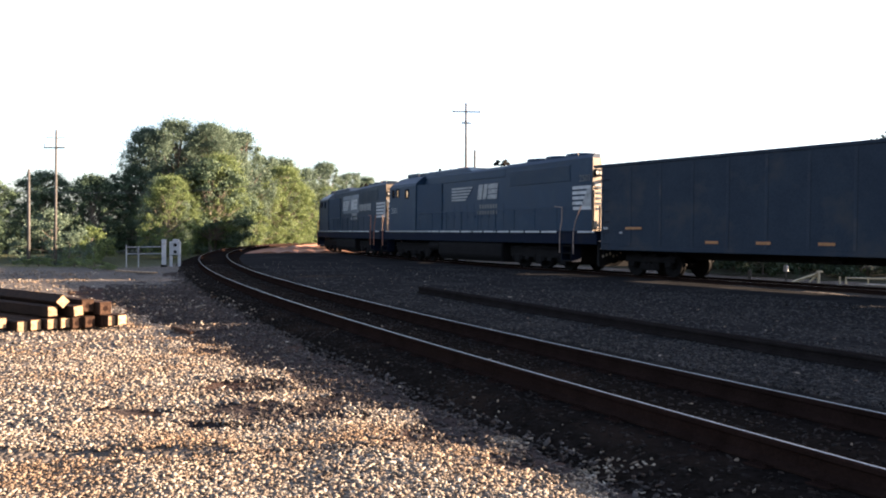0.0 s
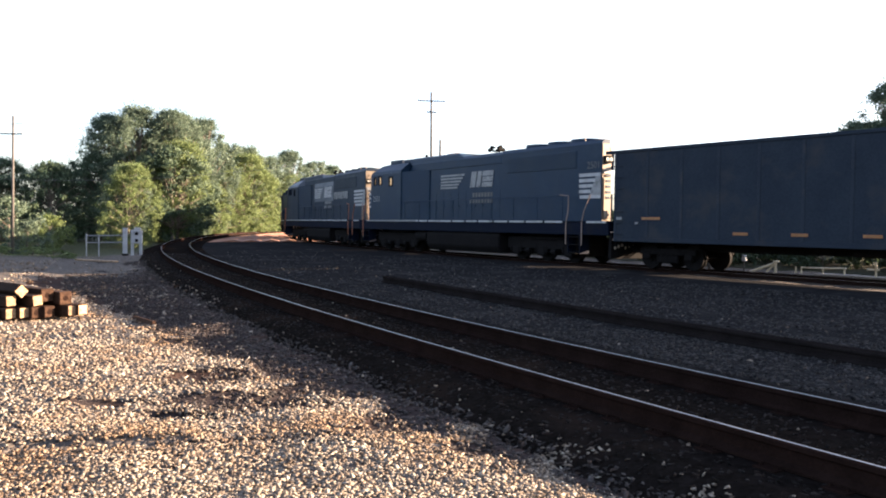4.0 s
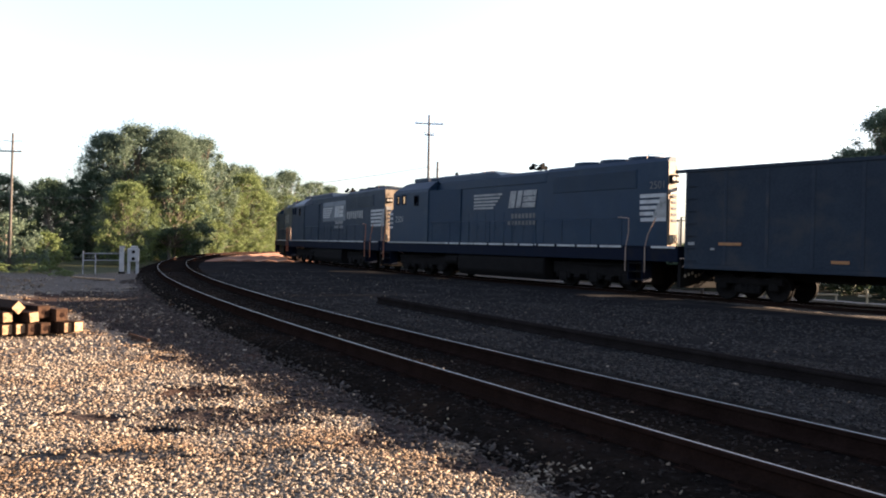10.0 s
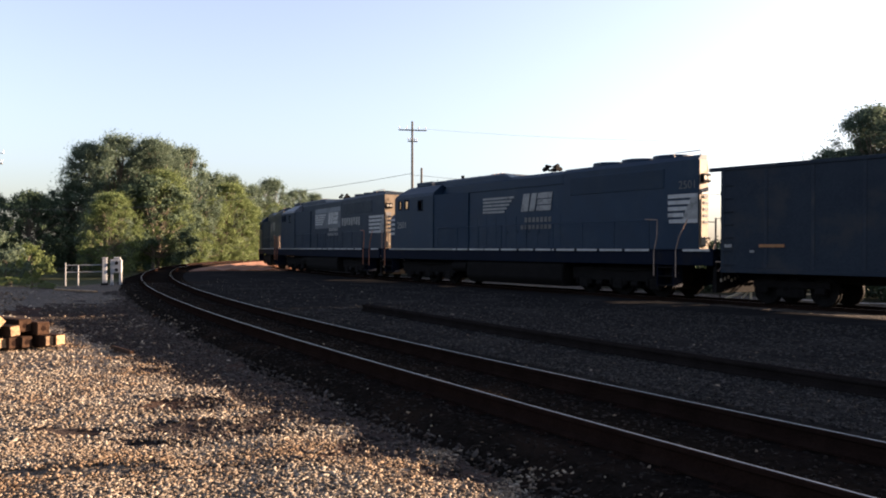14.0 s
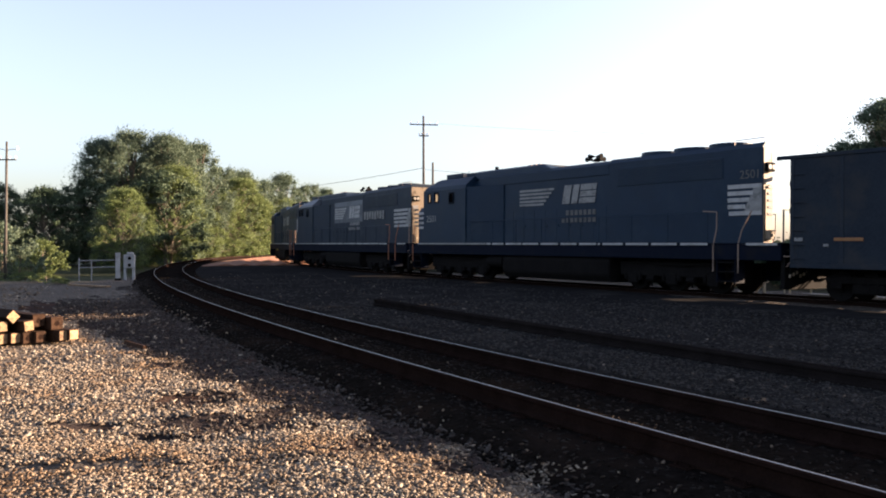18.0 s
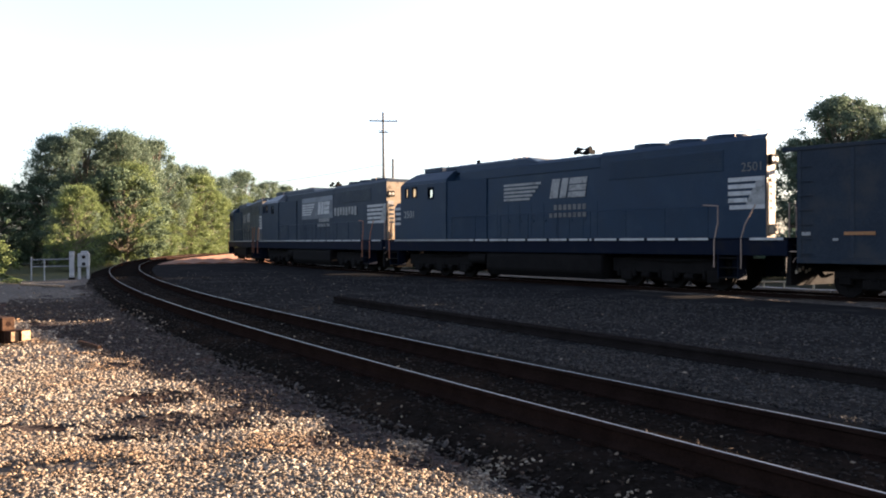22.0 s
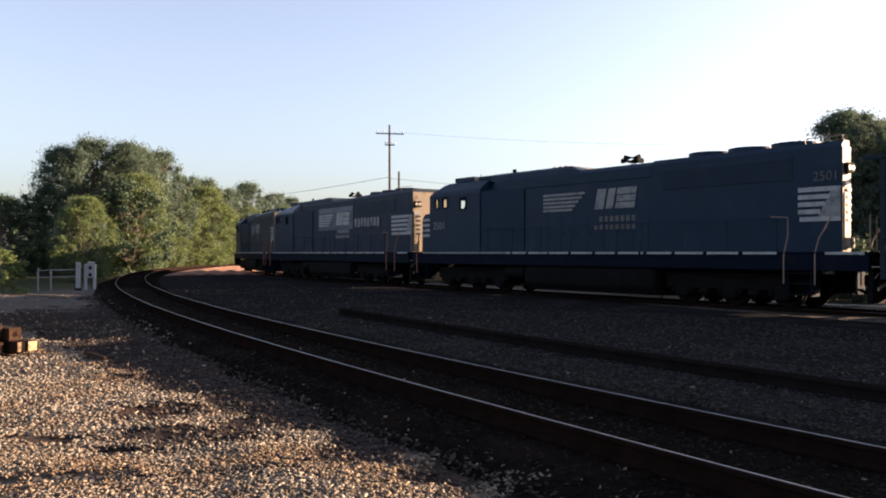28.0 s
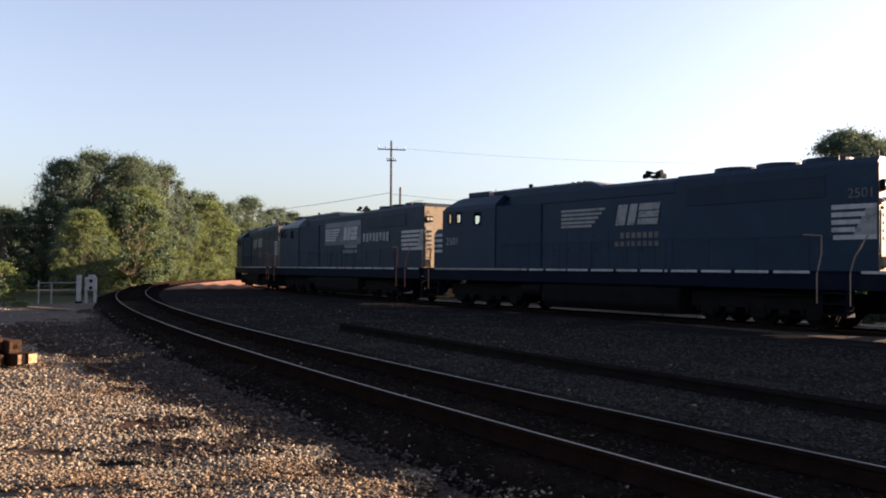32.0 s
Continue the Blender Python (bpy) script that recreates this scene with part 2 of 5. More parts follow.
M_GROUND = ground_material()
M_STONE = stones_material("pale_gravel", [(0.046, 0.035, 0.027), (0.112, 0.089, 0.068), (0.150, 0.123, 0.096), (0.182, 0.154, 0.122), (0.262, 0.232, 0.188), (0.138, 0.098, 0.068)], (0.86, 0.73, 0.62))
# darker copy of the yard stones: the train's shade put into colour
M_SHADE_STONE = stones_material("shaded_grey_stones", [(0.008, 0.0075, 0.0075), (0.018, 0.0175, 0.017), (0.032, 0.031, 0.030), (0.046, 0.043, 0.040), (0.020, 0.016, 0.013)])
M_DIRT_STONE = stones_material("dull_dirt_stones", [(0.014, 0.012, 0.011), (0.030, 0.026, 0.024), (0.044, 0.038, 0.035), (0.066, 0.058, 0.053), (0.036, 0.024, 0.018)])
# brown ballast stones, coloured near black for the shade they lie in
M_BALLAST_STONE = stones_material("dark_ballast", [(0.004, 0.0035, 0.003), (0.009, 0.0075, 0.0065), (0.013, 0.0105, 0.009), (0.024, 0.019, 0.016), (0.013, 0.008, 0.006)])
M_DIRT = material("reddish_track_dirt", (0.0966, 0.03349, 0.01428), (0.2576, 0.103, 0.04998), 1.2, 0.9, bump=0.8, fine=9, spot=(0.3059, 0.1481, 0.0833), spot_scale=0.4)
# gravel ground between the tracks, its colour darkened for the train's shade
M_SHADE_GRAVEL = material("shaded_grey_ground", (0.009, 0.0088, 0.009), (0.022, 0.0215, 0.021), 5, 0.92, bump=1.0, fine=26, spot=(0.030, 0.0285, 0.0265), spot_scale=0.5, gloss=0.0)
# bare dirt; its dark colour also carries the shade beside the track
M_TRACKSIDE = material("shaded_trackside_dirt", (0.01999, 0.01578, 0.01463), (0.04701, 0.03701, 0.03437), 2.2, 0.95, bump=1.0, fine=30, spot=(0.05407, 0.03157, 0.02327), spot_scale=0.7, gloss=0.0)
# brown ballast with the track's deep shade added to its colour
M_BALLAST = material("shade_dark_ballast", (0.004, 0.0035, 0.003), (0.011, 0.009, 0.008), 9, 0.92, bump=1.0, fine=28, spot=(0.014, 0.010, 0.008), spot_scale=0.8, gloss=0.0)
M_RAIL = material("rusty_rail_steel", (0.008, 0.005, 0.004), (0.017, 0.010, 0.008), 4, 0.85, 0.0, 0.3, 40, gloss=0.0)
M_RAILHEAD = material("polished_rail_head", (0.16, 0.16, 0.16), (0.26, 0.255, 0.25), 3, 0.36, 1.0, 0.05, 50)
M_OLDRAIL = material("old_spare_rail", (0.007, 0.006, 0.0055), (0.016, 0.013, 0.012), 3, 0.85, 0.0, 0.3, 40, gloss=0.0)
M_TIE = material("creosoted_tie", (0.007, 0.006, 0.005), (0.020, 0.016, 0.013), 3, 0.9, bump=0.6, fine=25, vary=0.3, gloss=0.0)
M_TIMBER_END = material("weathered_timber_end", (0.1425, 0.075, 0.0285), (0.33, 0.2175, 0.12), 7, 0.8, bump=0.5, fine=45, spot=(0.0825, 0.039, 0.0165), spot_scale=5, vary=0.5)
M_TIMBER = material("creosoted_timber", (0.016, 0.009, 0.006), (0.045, 0.025, 0.016), 2.5, 0.85, bump=0.6, fine=25, vary=0.3, gloss=0.05)
# black paint, lifted and blued to hold the lens haze in its colour
M_LOCO = material("hazed_black_loco_paint", (0.003956, 0.01435, 0.03), (0.007224, 0.02132, 0.0415), 1.2, 0.5, bump=0.06, fine=20, spot=(0.01118, 0.02496, 0.042), spot_scale=0.9, gloss=0.14)
M_LOCO_OLD = material("faded_locomotive_paint", (0.0075, 0.0155, 0.0275), (0.0140, 0.0245, 0.0390), 1.2, 0.55, bump=0.06, fine=20, spot=(0.0220, 0.0310, 0.0420), spot_scale=0.9, gloss=0.14)
M_PANEL = material("grey_primer_panel", (0.032, 0.040, 0.050), (0.058, 0.068, 0.082), 2, 0.6, bump=0.08, fine=25, spot=(0.085, 0.095, 0.108), spot_scale=1.6)
# primer on the hood; on the cab roof it paints reflected sky
M_PRIMER_SHEEN = material("pale_primer_sky_sheen", (0.070, 0.082, 0.098), (0.120, 0.135, 0.155), 2, 0.6, bump=0.08, fine=25, spot=(0.05, 0.058, 0.070), spot_scale=1.4)
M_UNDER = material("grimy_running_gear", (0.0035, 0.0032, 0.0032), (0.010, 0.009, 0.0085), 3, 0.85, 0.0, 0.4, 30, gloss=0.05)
M_WHITE = material("dusty_white_paint", (0.22, 0.22, 0.215), (0.34, 0.34, 0.33), 4, 0.6, bump=0.1, fine=30, spot=(0.15, 0.145, 0.135), spot_scale=2.5)
M_LETTER = material("worn_letter_paint", (0.12, 0.12, 0.118), (0.22, 0.22, 0.21), 4, 0.6, bump=0.1, fine=30, spot=(0.06, 0.06, 0.06), spot_scale=3)
M_DIM = material("faded_letter_paint", (0.045, 0.043, 0.040), (0.085, 0.080, 0.074), 4, 0.6, bump=0.1, fine=30, spot=(0.02, 0.02, 0.022), spot_scale=3)
# cream tone that puts the warm sunlight of the end faces into colour
M_SUN_CREAM = material("sunlit_end_paint", (0.1759, 0.134, 0.09214), (0.2681, 0.2094, 0.1508), 3, 0.6, bump=0.1, fine=30, spot=(0.1089, 0.07959, 0.05027), spot_scale=3, gloss=0.2)
# weedy grass, its colour lowered to stand for shade behind the train
M_VERGE = material("shaded_weedy_verge", (0.010, 0.013, 0.006), (0.030, 0.030, 0.014), 2.0, 0.95, bump=1.0, fine=14, spot=(0.045, 0.038, 0.022), spot_scale=0.6, gloss=0.1)
M_RUSTRAIL = material("orange_handrail_paint", (0.24, 0.075, 0.03), (0.34, 0.12, 0.05), 5, 0.6, bump=0.1)
# darker copy of the hood paint: shade below the deck in its colour
M_FRAME = material("shade_dark_frame_paint", (0.00192, 0.00408, 0.0102), (0.00432, 0.0072, 0.0156), 1.2, 0.7, bump=0.15, fine=20, spot=(0.0084, 0.009, 0.012), spot_scale=1.2, gloss=0.05)
M_GRAB = material("weathered_handrail_paint", (0.15, 0.10, 0.075), (0.24, 0.165, 0.125), 5, 0.6, bump=0.1)
M_CAR = material("grimy_gondola_paint", (0.0110, 0.0165, 0.0250), (0.0190, 0.0260, 0.0350), 1.5, 0.75, bump=0.3, fine=18, spot=(0.0270, 0.0290, 0.0320), spot_scale=0.7, gloss=0.1)
# ribs a little paler than the side sheets
M_RIB = material("paler_rib_paint", (0.0140, 0.0195, 0.0280), (0.0230, 0.0300, 0.0390), 1.5, 0.75, bump=0.3, fine=18, spot=(0.036, 0.037, 0.039), spot_scale=0.9, gloss=0.1)
M_REFLECT = material("orange_reflector", (0.16, 0.055, 0.008), (0.23, 0.085, 0.014), 8, 0.4, bump=0.05)
M_LENS = material("lamp_lens", (0.30, 0.27, 0.22), (0.42, 0.38, 0.33), 9, 0.15, bump=0.0)
M_GLASS = glass_material()
M_POLE = material("weathered_pole_wood", (0.040, 0.036, 0.032), (0.088, 0.080, 0.071), 3, 0.85, bump=0.5, fine=22, gloss=0.2)
M_WIRE = material("line_wire", (0.05, 0.05, 0.05), (0.09, 0.09, 0.09), 5, 0.6, 0.5, 0.0)
M_INSUL = material("porcelain", (0.40, 0.40, 0.40), (0.6, 0.6, 0.6), 8, 0.25, bump=0.0)
M_GALV = material("galvanised_pipe", (0.15, 0.1537, 0.1575), (0.24, 0.2438, 0.2475), 5, 0.55, 0.4, 0.1, 40)
M_BOX = material("white_cabinet_paint", (0.2088, 0.2124, 0.216), (0.3024, 0.306, 0.3096), 3, 0.6, bump=0.1, spot=(0.144, 0.1404, 0.1332), spot_scale=2)
# pale pipes, yellowed in colour to look lit by the low sun
M_PALEPIPE = material("sun_yellow_pipe_paint", (0.39, 0.338, 0.234), (0.598, 0.533, 0.39), 5, 0.6, bump=0.2, fine=30)
M_CONCRETE = material("weathered_concrete", (0.13, 0.1144, 0.0936), (0.247, 0.221, 0.1885), 3, 0.85, bump=0.4, fine=35, spot=(0.091, 0.0832, 0.0702), spot_scale=2)
M_BARK = material("tree_bark", (0.056, 0.0434, 0.0315), (0.14, 0.112, 0.084), 4, 0.9, bump=0.8, fine=20)
M_LEAF = leaf_material("leaf_green", (0.04457, 0.0721, 0.04772), (0.1127, 0.1468, 0.09817), 0.42)
M_LEAF_Y = leaf_material("leaf_yellow_green", (0.06411, 0.09616, 0.03434), (0.1488, 0.1832, 0.06869), 0.45)
# shaded copy of the leaf green, for trees and weeds out of the sun
M_LEAF_SHADE = leaf_material("leaf_shade_dark", (0.03, 0.051, 0.02993), (0.069, 0.099, 0.05355), 0.2)


# ---------------------------------------------------------------- mesh helpers
def mesh_of(name, bm, mat, smooth=False):
    me = bpy.data.meshes.new(name)
    bm.to_mesh(me)
    bm.free()
    for m in (mat if isinstance(mat, (list, tuple)) else [mat]):
        me.materials.append(m)
    if smooth:
        me.polygons.foreach_set("use_smooth", [True] * len(me.polygons))
    return me


def part(name, bm, mat, parent, label="", smooth=False):
    ob = new(name, mesh_of(name, bm, mat, smooth))
    ob.parent = parent
    if label:
        tagged(ob, label)
    return ob


def thing(name, label, category, group="", kind="", m=None):
    ob = tagged(new(name), label, category, group, kind)
    if m is not None:
        ob.matrix_basis = m
    return ob


def box(bm, x0, x1, y0, y1, z0, z1, bevel=0.0):
    r = bmesh.ops.create_cube(bm, size=1.0, matrix=Matrix.LocRotScale(((x0 + x1) / 2, (y0 + y1) / 2, (z0 + z1) / 2), None, (abs(x1 - x0), abs(y1 - y0), abs(z1 - z0))))
    if bevel:
        es = list({e for v in r["verts"] for e in v.link_edges})
        bmesh.ops.bevel(bm, geom=es, offset=bevel, segments=1, affect="EDGES", profile=0.5)
    return r


def boxm(*a, bevel=0.0):
    bm = bmesh.new()
    box(bm, *a, bevel=bevel)
    return bm


def rod(bm, a, b, r0, r1=None, n=10):
    a, b = Vector(a), Vector(b)
    d = b - a
    m = Matrix.Translation((a + b) / 2) @ d.to_track_quat("Z", "Y").to_matrix().to_4x4()
    bmesh.ops.create_cone(bm, cap_ends=True, segments=n, radius1=r0, radius2=r0 if r1 is None else r1, depth=d.length, matrix=m)


def rodm(a, b, r0, r1=None, n=10):
    bm = bmesh.new()
    rod(bm, a, b, r0, r1, n)
    return bm


def pipe(points, r, n=8):
    """One bent tube through the points."""
    bm = bmesh.new()
    pts = [Vector(p) for p in points]
    rings = []
    for i, p in enumerate(pts):
        d = (pts[min(i + 1, len(pts) - 1)] - pts[max(i - 1, 0)]).normalized()
        side = d.cross(Vector((0.31, 0.87, 0.38))).normalized()
        up = d.cross(side)
        rings.append([bm.verts.new(p + (side * math.cos(2 * math.pi * k / n) + up * math.sin(2 * math.pi * k / n)) * r) for k in range(n)])
    for a, b in zip(rings[:-1], rings[1:]):
        for k in range(n):
            bm.faces.new((a[k], a[(k + 1) % n], b[(k + 1) % n], b[k]))
    bm.faces.new(rings[0])
    bm.faces.new(rings[-1])
    bmesh.ops.recalc_face_normals(bm, faces=bm.faces)
    return bm


def prism(profile, axis, a, b, bevel=0.0):
    """A closed outline of (p, q) drawn out from a to b: along y (p = x, q = z) or along x (p = y, q = z)."""
    bm = bmesh.new()
    put = (lambda p, q, w: (p, w, q)) if axis == "y" else (lambda p, q, w: (w, p, q))
    lo, hi = [bm.verts.new(put(p, q, a)) for p, q in profile], [bm.verts.new(put(p, q, b)) for p, q in profile]
    n = len(profile)
    bm.faces.new(lo)
    bm.faces.new(hi)
    for i in range(n):
        bm.faces.new((lo[i], lo[(i + 1) % n], hi[(i + 1) % n], hi[i]))
    bmesh.ops.recalc_face_normals(bm, faces=bm.faces)
    if bevel:
        bmesh.ops.bevel(bm, geom=list(bm.edges), offset=bevel, segments=1, affect="EDGES", profile=0.5)
    return bm


def holed(bm, u0, u1, z0, z1, holes, put):
    """One wall with rectangular holes (u0, u1, z0, z1); put(u, u, z, z) gives its two faces there."""
    us = sorted({u0, u1, *(h[0] for h in holes), *(h[1] for h in holes)})
    zs = sorted({z0, z1, *(h[2] for h in holes), *(h[3] for h in holes)})
    lo, hi = {}, {}
    for i, u in enumerate(us):
        for k, z in enumerate(zs):
            b = put(u, u, z, z)
            lo[i, k], hi[i, k] = bm.verts.new((b[0], b[2], b[4])), bm.verts.new((b[1], b[3], b[5]))
    def solid(i, k):
        if not (0 <= i < len(us) - 1 and 0 <= k < len(zs) - 1):
            return False
        u, z = (us[i] + us[i + 1]) / 2, (zs[k] + zs[k + 1]) / 2
        return not any(h[0] < u < h[1] and h[2] < z < h[3] for h in holes)
    for i in range(len(us) - 1):
        for k in range(len(zs) - 1):
            if not solid(i, k):
                continue
            for g in (lo, hi):
                bm.faces.new((g[i, k], g[i + 1, k], g[i + 1, k + 1], g[i, k + 1]))
            for di, dk, p, q in ((-1, 0, (i, k), (i, k + 1)), (1, 0, (i + 1, k), (i + 1, k + 1)), (0, -1, (i, k), (i + 1, k)), (0, 1, (i, k + 1), (i + 1, k + 1))):
                if not solid(i + di, k + dk):
                    bm.faces.new((lo[p], lo[q], hi[q], hi[p]))
    bmesh.ops.delete(bm, geom=[v for v in bm.verts if not v.link_faces], context="VERTS")
    bmesh.ops.recalc_face_normals(bm, faces=bm.faces)


# ---------------------------------------------------------------- the two lines of track
def line_a(s, off=0.0):
    """The near track: a circle of 204 m."""
    r, th = -204.2, 2.1078
    h = th + s / r
    x = 0.464 + (math.sin(h) - math.sin(th)) * r
    y = 9.866 - (math.cos(h) - math.cos(th)) * r
    return x - math.sin(h) * off, y + math.cos(h) * off, h


_table = []


def _fill():
    x, y, h = 12.231, 23.1345, 2.22095
    fwd, bwd = [(x, y, h)], [(x, y, h)]
    for sign, out in ((1, fwd), (-1, bwd)):
        x, y, h = 12.231, 23.1345, 2.22095
        for i in range(1500):
            s = sign * (i + 0.5) * 0.1
            k = -0.0036536 - 9.386e-5 * max(-39.0, min(75.0, s))
            h2 = h + sign * k * 0.05
            x, y, h = x + sign * math.cos(h2) * 0.1, y + sign * math.sin(h2) * 0.1, h + sign * k * 0.1
            out.append((x, y, h))
    _table.extend(bwd[:0:-1] + fwd)


_fill()


def line_b(s, off=0.0):
    """The train's track: a curve that tightens away from the camera."""
    f = max(0.0, min(2998.9, s * 10 + 1500))
    i = int(f)
    a, b, w = _table[i], _table[i + 1], f - i
    x, y, h = (p + (q - p) * w for p, q in zip(a, b))
    return x - math.sin(h) * off, y + math.cos(h) * off, h


def sweep(line, profile, s0, s1, step, bm=None, closed=True):
    """Draw a cross-section (offset to the camera's side, height) along a track line."""
    bm = bm or bmesh.new()
    rows, n = [], max(2, int(abs(s1 - s0) / step) + 1)
    for i in range(n + 1):
        s = s0 + (s1 - s0) * i / n
        rows.append([bm.verts.new((*line(s, o)[:2], z)) for o, z in profile])
    m = len(profile)
    for a, b in zip(rows[:-1], rows[1:]):
        for j in range(m if closed else m - 1):
            bm.faces.new((a[j], a[(j + 1) % m], b[(j + 1) % m], b[j]))
    if closed:
        bm.faces.new(rows[0])
        bm.faces.new(rows[-1])
    bmesh.ops.recalc_face_normals(bm, faces=bm.faces)
    return bm



# ---------------------------------------------------------------- ground
def ground_z(x, y):
    far = min(1.0, max(0.0, (y - 38.0) / 14.0)) * min(1.0, max(0.0, (-14.0 - x) / 8.0))
    wave = 0.05 * noise.noise((x * 0.35, y * 0.35, 0.0)) + 0.045 * noise.noise((x * 0.95, y * 0.95, 4.0)) + 0.02 * noise.noise((x * 2.6, y * 2.6, 9.0))
    r = 204.2
    lat = math.hypot(x - 0.464 - math.sin(2.1078) * r, y - 9.866 + math.cos(2.1078) * r) - r
    rise = 0.13 * min(1.0, max(0.0, (-14.0 - lat) / 1.0)) * min(1.0, max(0.0, (60.0 - y) / 15.0))
    # a low crest of gravel thrown up between the yard and the near track
    crest = 0.025 * math.exp(-((lat - 2.9) / 0.75) ** 2) * (0.55 + 0.9 * noise.noise((x * 0.55, y * 0.55, 2.0))) * min(1.0, max(0.0, (14.0 - y) / 4.0))
    return -0.26 + crest + rise - 0.45 * far + wave * min(1.0, 60.0 / (1.0 + math.hypot(x, y)))


def track_lateral(x, y):
    r, th = 204.2, 2.1078
    return math.hypot(x - 0.464 - math.sin(th) * r, y - 9.866 + math.cos(th) * r) - r


def dirt(x, y):
    """How far a spot lies inside the bare dirt darkened for shade: above 0 no gravel covers it."""
    ragged = 0.32 * noise.noise((x * 1.1, y * 1.1, 3.0)) + 0.26 * noise.noise((x * 2.7, y * 2.7, 7.0))
    # these offsets trace the edge of the train's shadow on the yard
    edge = float(np.interp(y, (5.0, 6.5, 8.0, 10.5, 12.0, 14.0, 16.0, 19.0, 22.0), (1.60, 1.90, 2.40, 3.0, 3.15, 3.2, 3.35, 4.1, 5.0)))
    clumps = 0.9 * noise.noise((x * 0.85, y * 1.3, 1.0)) * min(1.0, max(0.0, (13.0 - y) / 2.0))
    d = edge - track_lateral(x, y) + ragged + clumps
    # shallow pits and one long narrow groove
    for px, py, rx, ry in ((-3.05, 9.40, 0.60, 0.62), (-2.35, 8.12, 1.05, 0.46), (-1.70, 8.75, 0.70, 0.52), (-2.95, 7.70, 0.30, 0.16), (-3.75, 8.0, 0.34, 0.14), (-0.95, 7.10, 0.45, 0.16), (-5.6, 8.1, 0.30, 0.14)):
        d = max(d, 0.35 - 0.35 * math.hypot((x - px) / rx, (y - py) / ry) + 0.5 * ragged)
    if x < -0.9:
        wide = 0.24 if x < -2.4 else 0.10
        d = max(d, wide - abs(y - (6.54 + 0.10 * (x + 3.5)) - 0.05 * noise.noise((x * 1.5, 0.0, 5.0))) + 0.12 * ragged)
    return d


def build_ground():
    rings = [0.0] + [2.6 * 1.013 ** i for i in range(190)] + [2.6 * 1.013 ** 189 * 1.09 ** i for i in range(1, 62)]
    n = 540
    verts, faces, kinds = [(0.0, 0.0, ground_z(0, 0))], [], []
    for r in rings[1:]:
        for k in range(n):
            a = 2 * math.pi * k / n
            x, y = r * math.sin(a), r * math.cos(a)
            z = ground_z(x, y)
            if r < 30.5 and y > 3.0 and track_lateral(x, y) > 1.4:
                z -= 0.055 * min(1.0, max(0.0, dirt(x, y) * 4.0)) * min(1.0, max(0.0, (track_lateral(x, y) - 2.0) / 0.6))
            verts.append((x, y, z))
    for k in range(n):
        faces.append((0, 1 + k, 1 + (k + 1) % n))
        kinds.append(0)
    for i in range(len(rings) - 2):
        o, p = 1 + i * n, 1 + (i + 1) * n
        for k in range(n):
            faces.append((o + k, p + k, p + (k + 1) % n, o + (k + 1) % n))
            r, a = rings[i + 1] * 1.0065, 2 * math.pi * (k + 0.5) / n
            x, y = r * math.sin(a), r * math.cos(a)
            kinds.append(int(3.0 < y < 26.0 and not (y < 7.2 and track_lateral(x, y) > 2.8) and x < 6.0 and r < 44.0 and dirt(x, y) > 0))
    me = bpy.data.meshes.new("ground")
    me.from_pydata(verts, [], faces)
    me.materials.append(M_GROUND)
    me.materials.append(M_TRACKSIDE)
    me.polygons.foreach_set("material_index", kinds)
    me.polygons.foreach_set("use_smooth", [True] * len(me.polygons))
    tagged(new("ground", me), "pale crushed-stone yard ground with bare dirt darkened for shade, turning to grass", "ground", kind="structure")


build_ground()

GAUGE = 0.7175


def rail_profile(c, top, w=0.036, foot=0.07, tall=0.18):
    b = top - tall
    return [(c - foot, b), (c + foot, b), (c + foot, b + 0.02), (c + 0.012, b + 0.05), (c + 0.012, top - 0.05), (c + w, top - 0.038),
            (c + w, top - 0.008), (c + w - 0.008, top), (c - w + 0.008, top), (c - w, top - 0.008), (c - w, top - 0.038), (c - 0.012, top - 0.05), (c - 0.012, b + 0.05), (c - foot, b + 0.02)]


def tie_mesh(name, mat):
    bm = bmesh.new()
    box(bm, -0.11, 0.11, -1.3, 1.3, -0.17, 0.0, 0.012)
    return mesh_of(name, bm, mat)


TIE_MESH = tie_mesh("tie", M_TIE)
PLATE_BM = bmesh.new()
box(PLATE_BM, -0.09, 0.09, -0.17, 0.17, 0.0, 0.022, 0.004)
for sx in (-0.06, 0.06):
    for sy in (-0.115, 0.115):
        rod(PLATE_BM, (sx, sy, 0.02), (sx, sy, 0.045), 0.014, None, 6)
PLATE_MESH = mesh_of("tie_plate", PLATE_BM, M_RAIL)


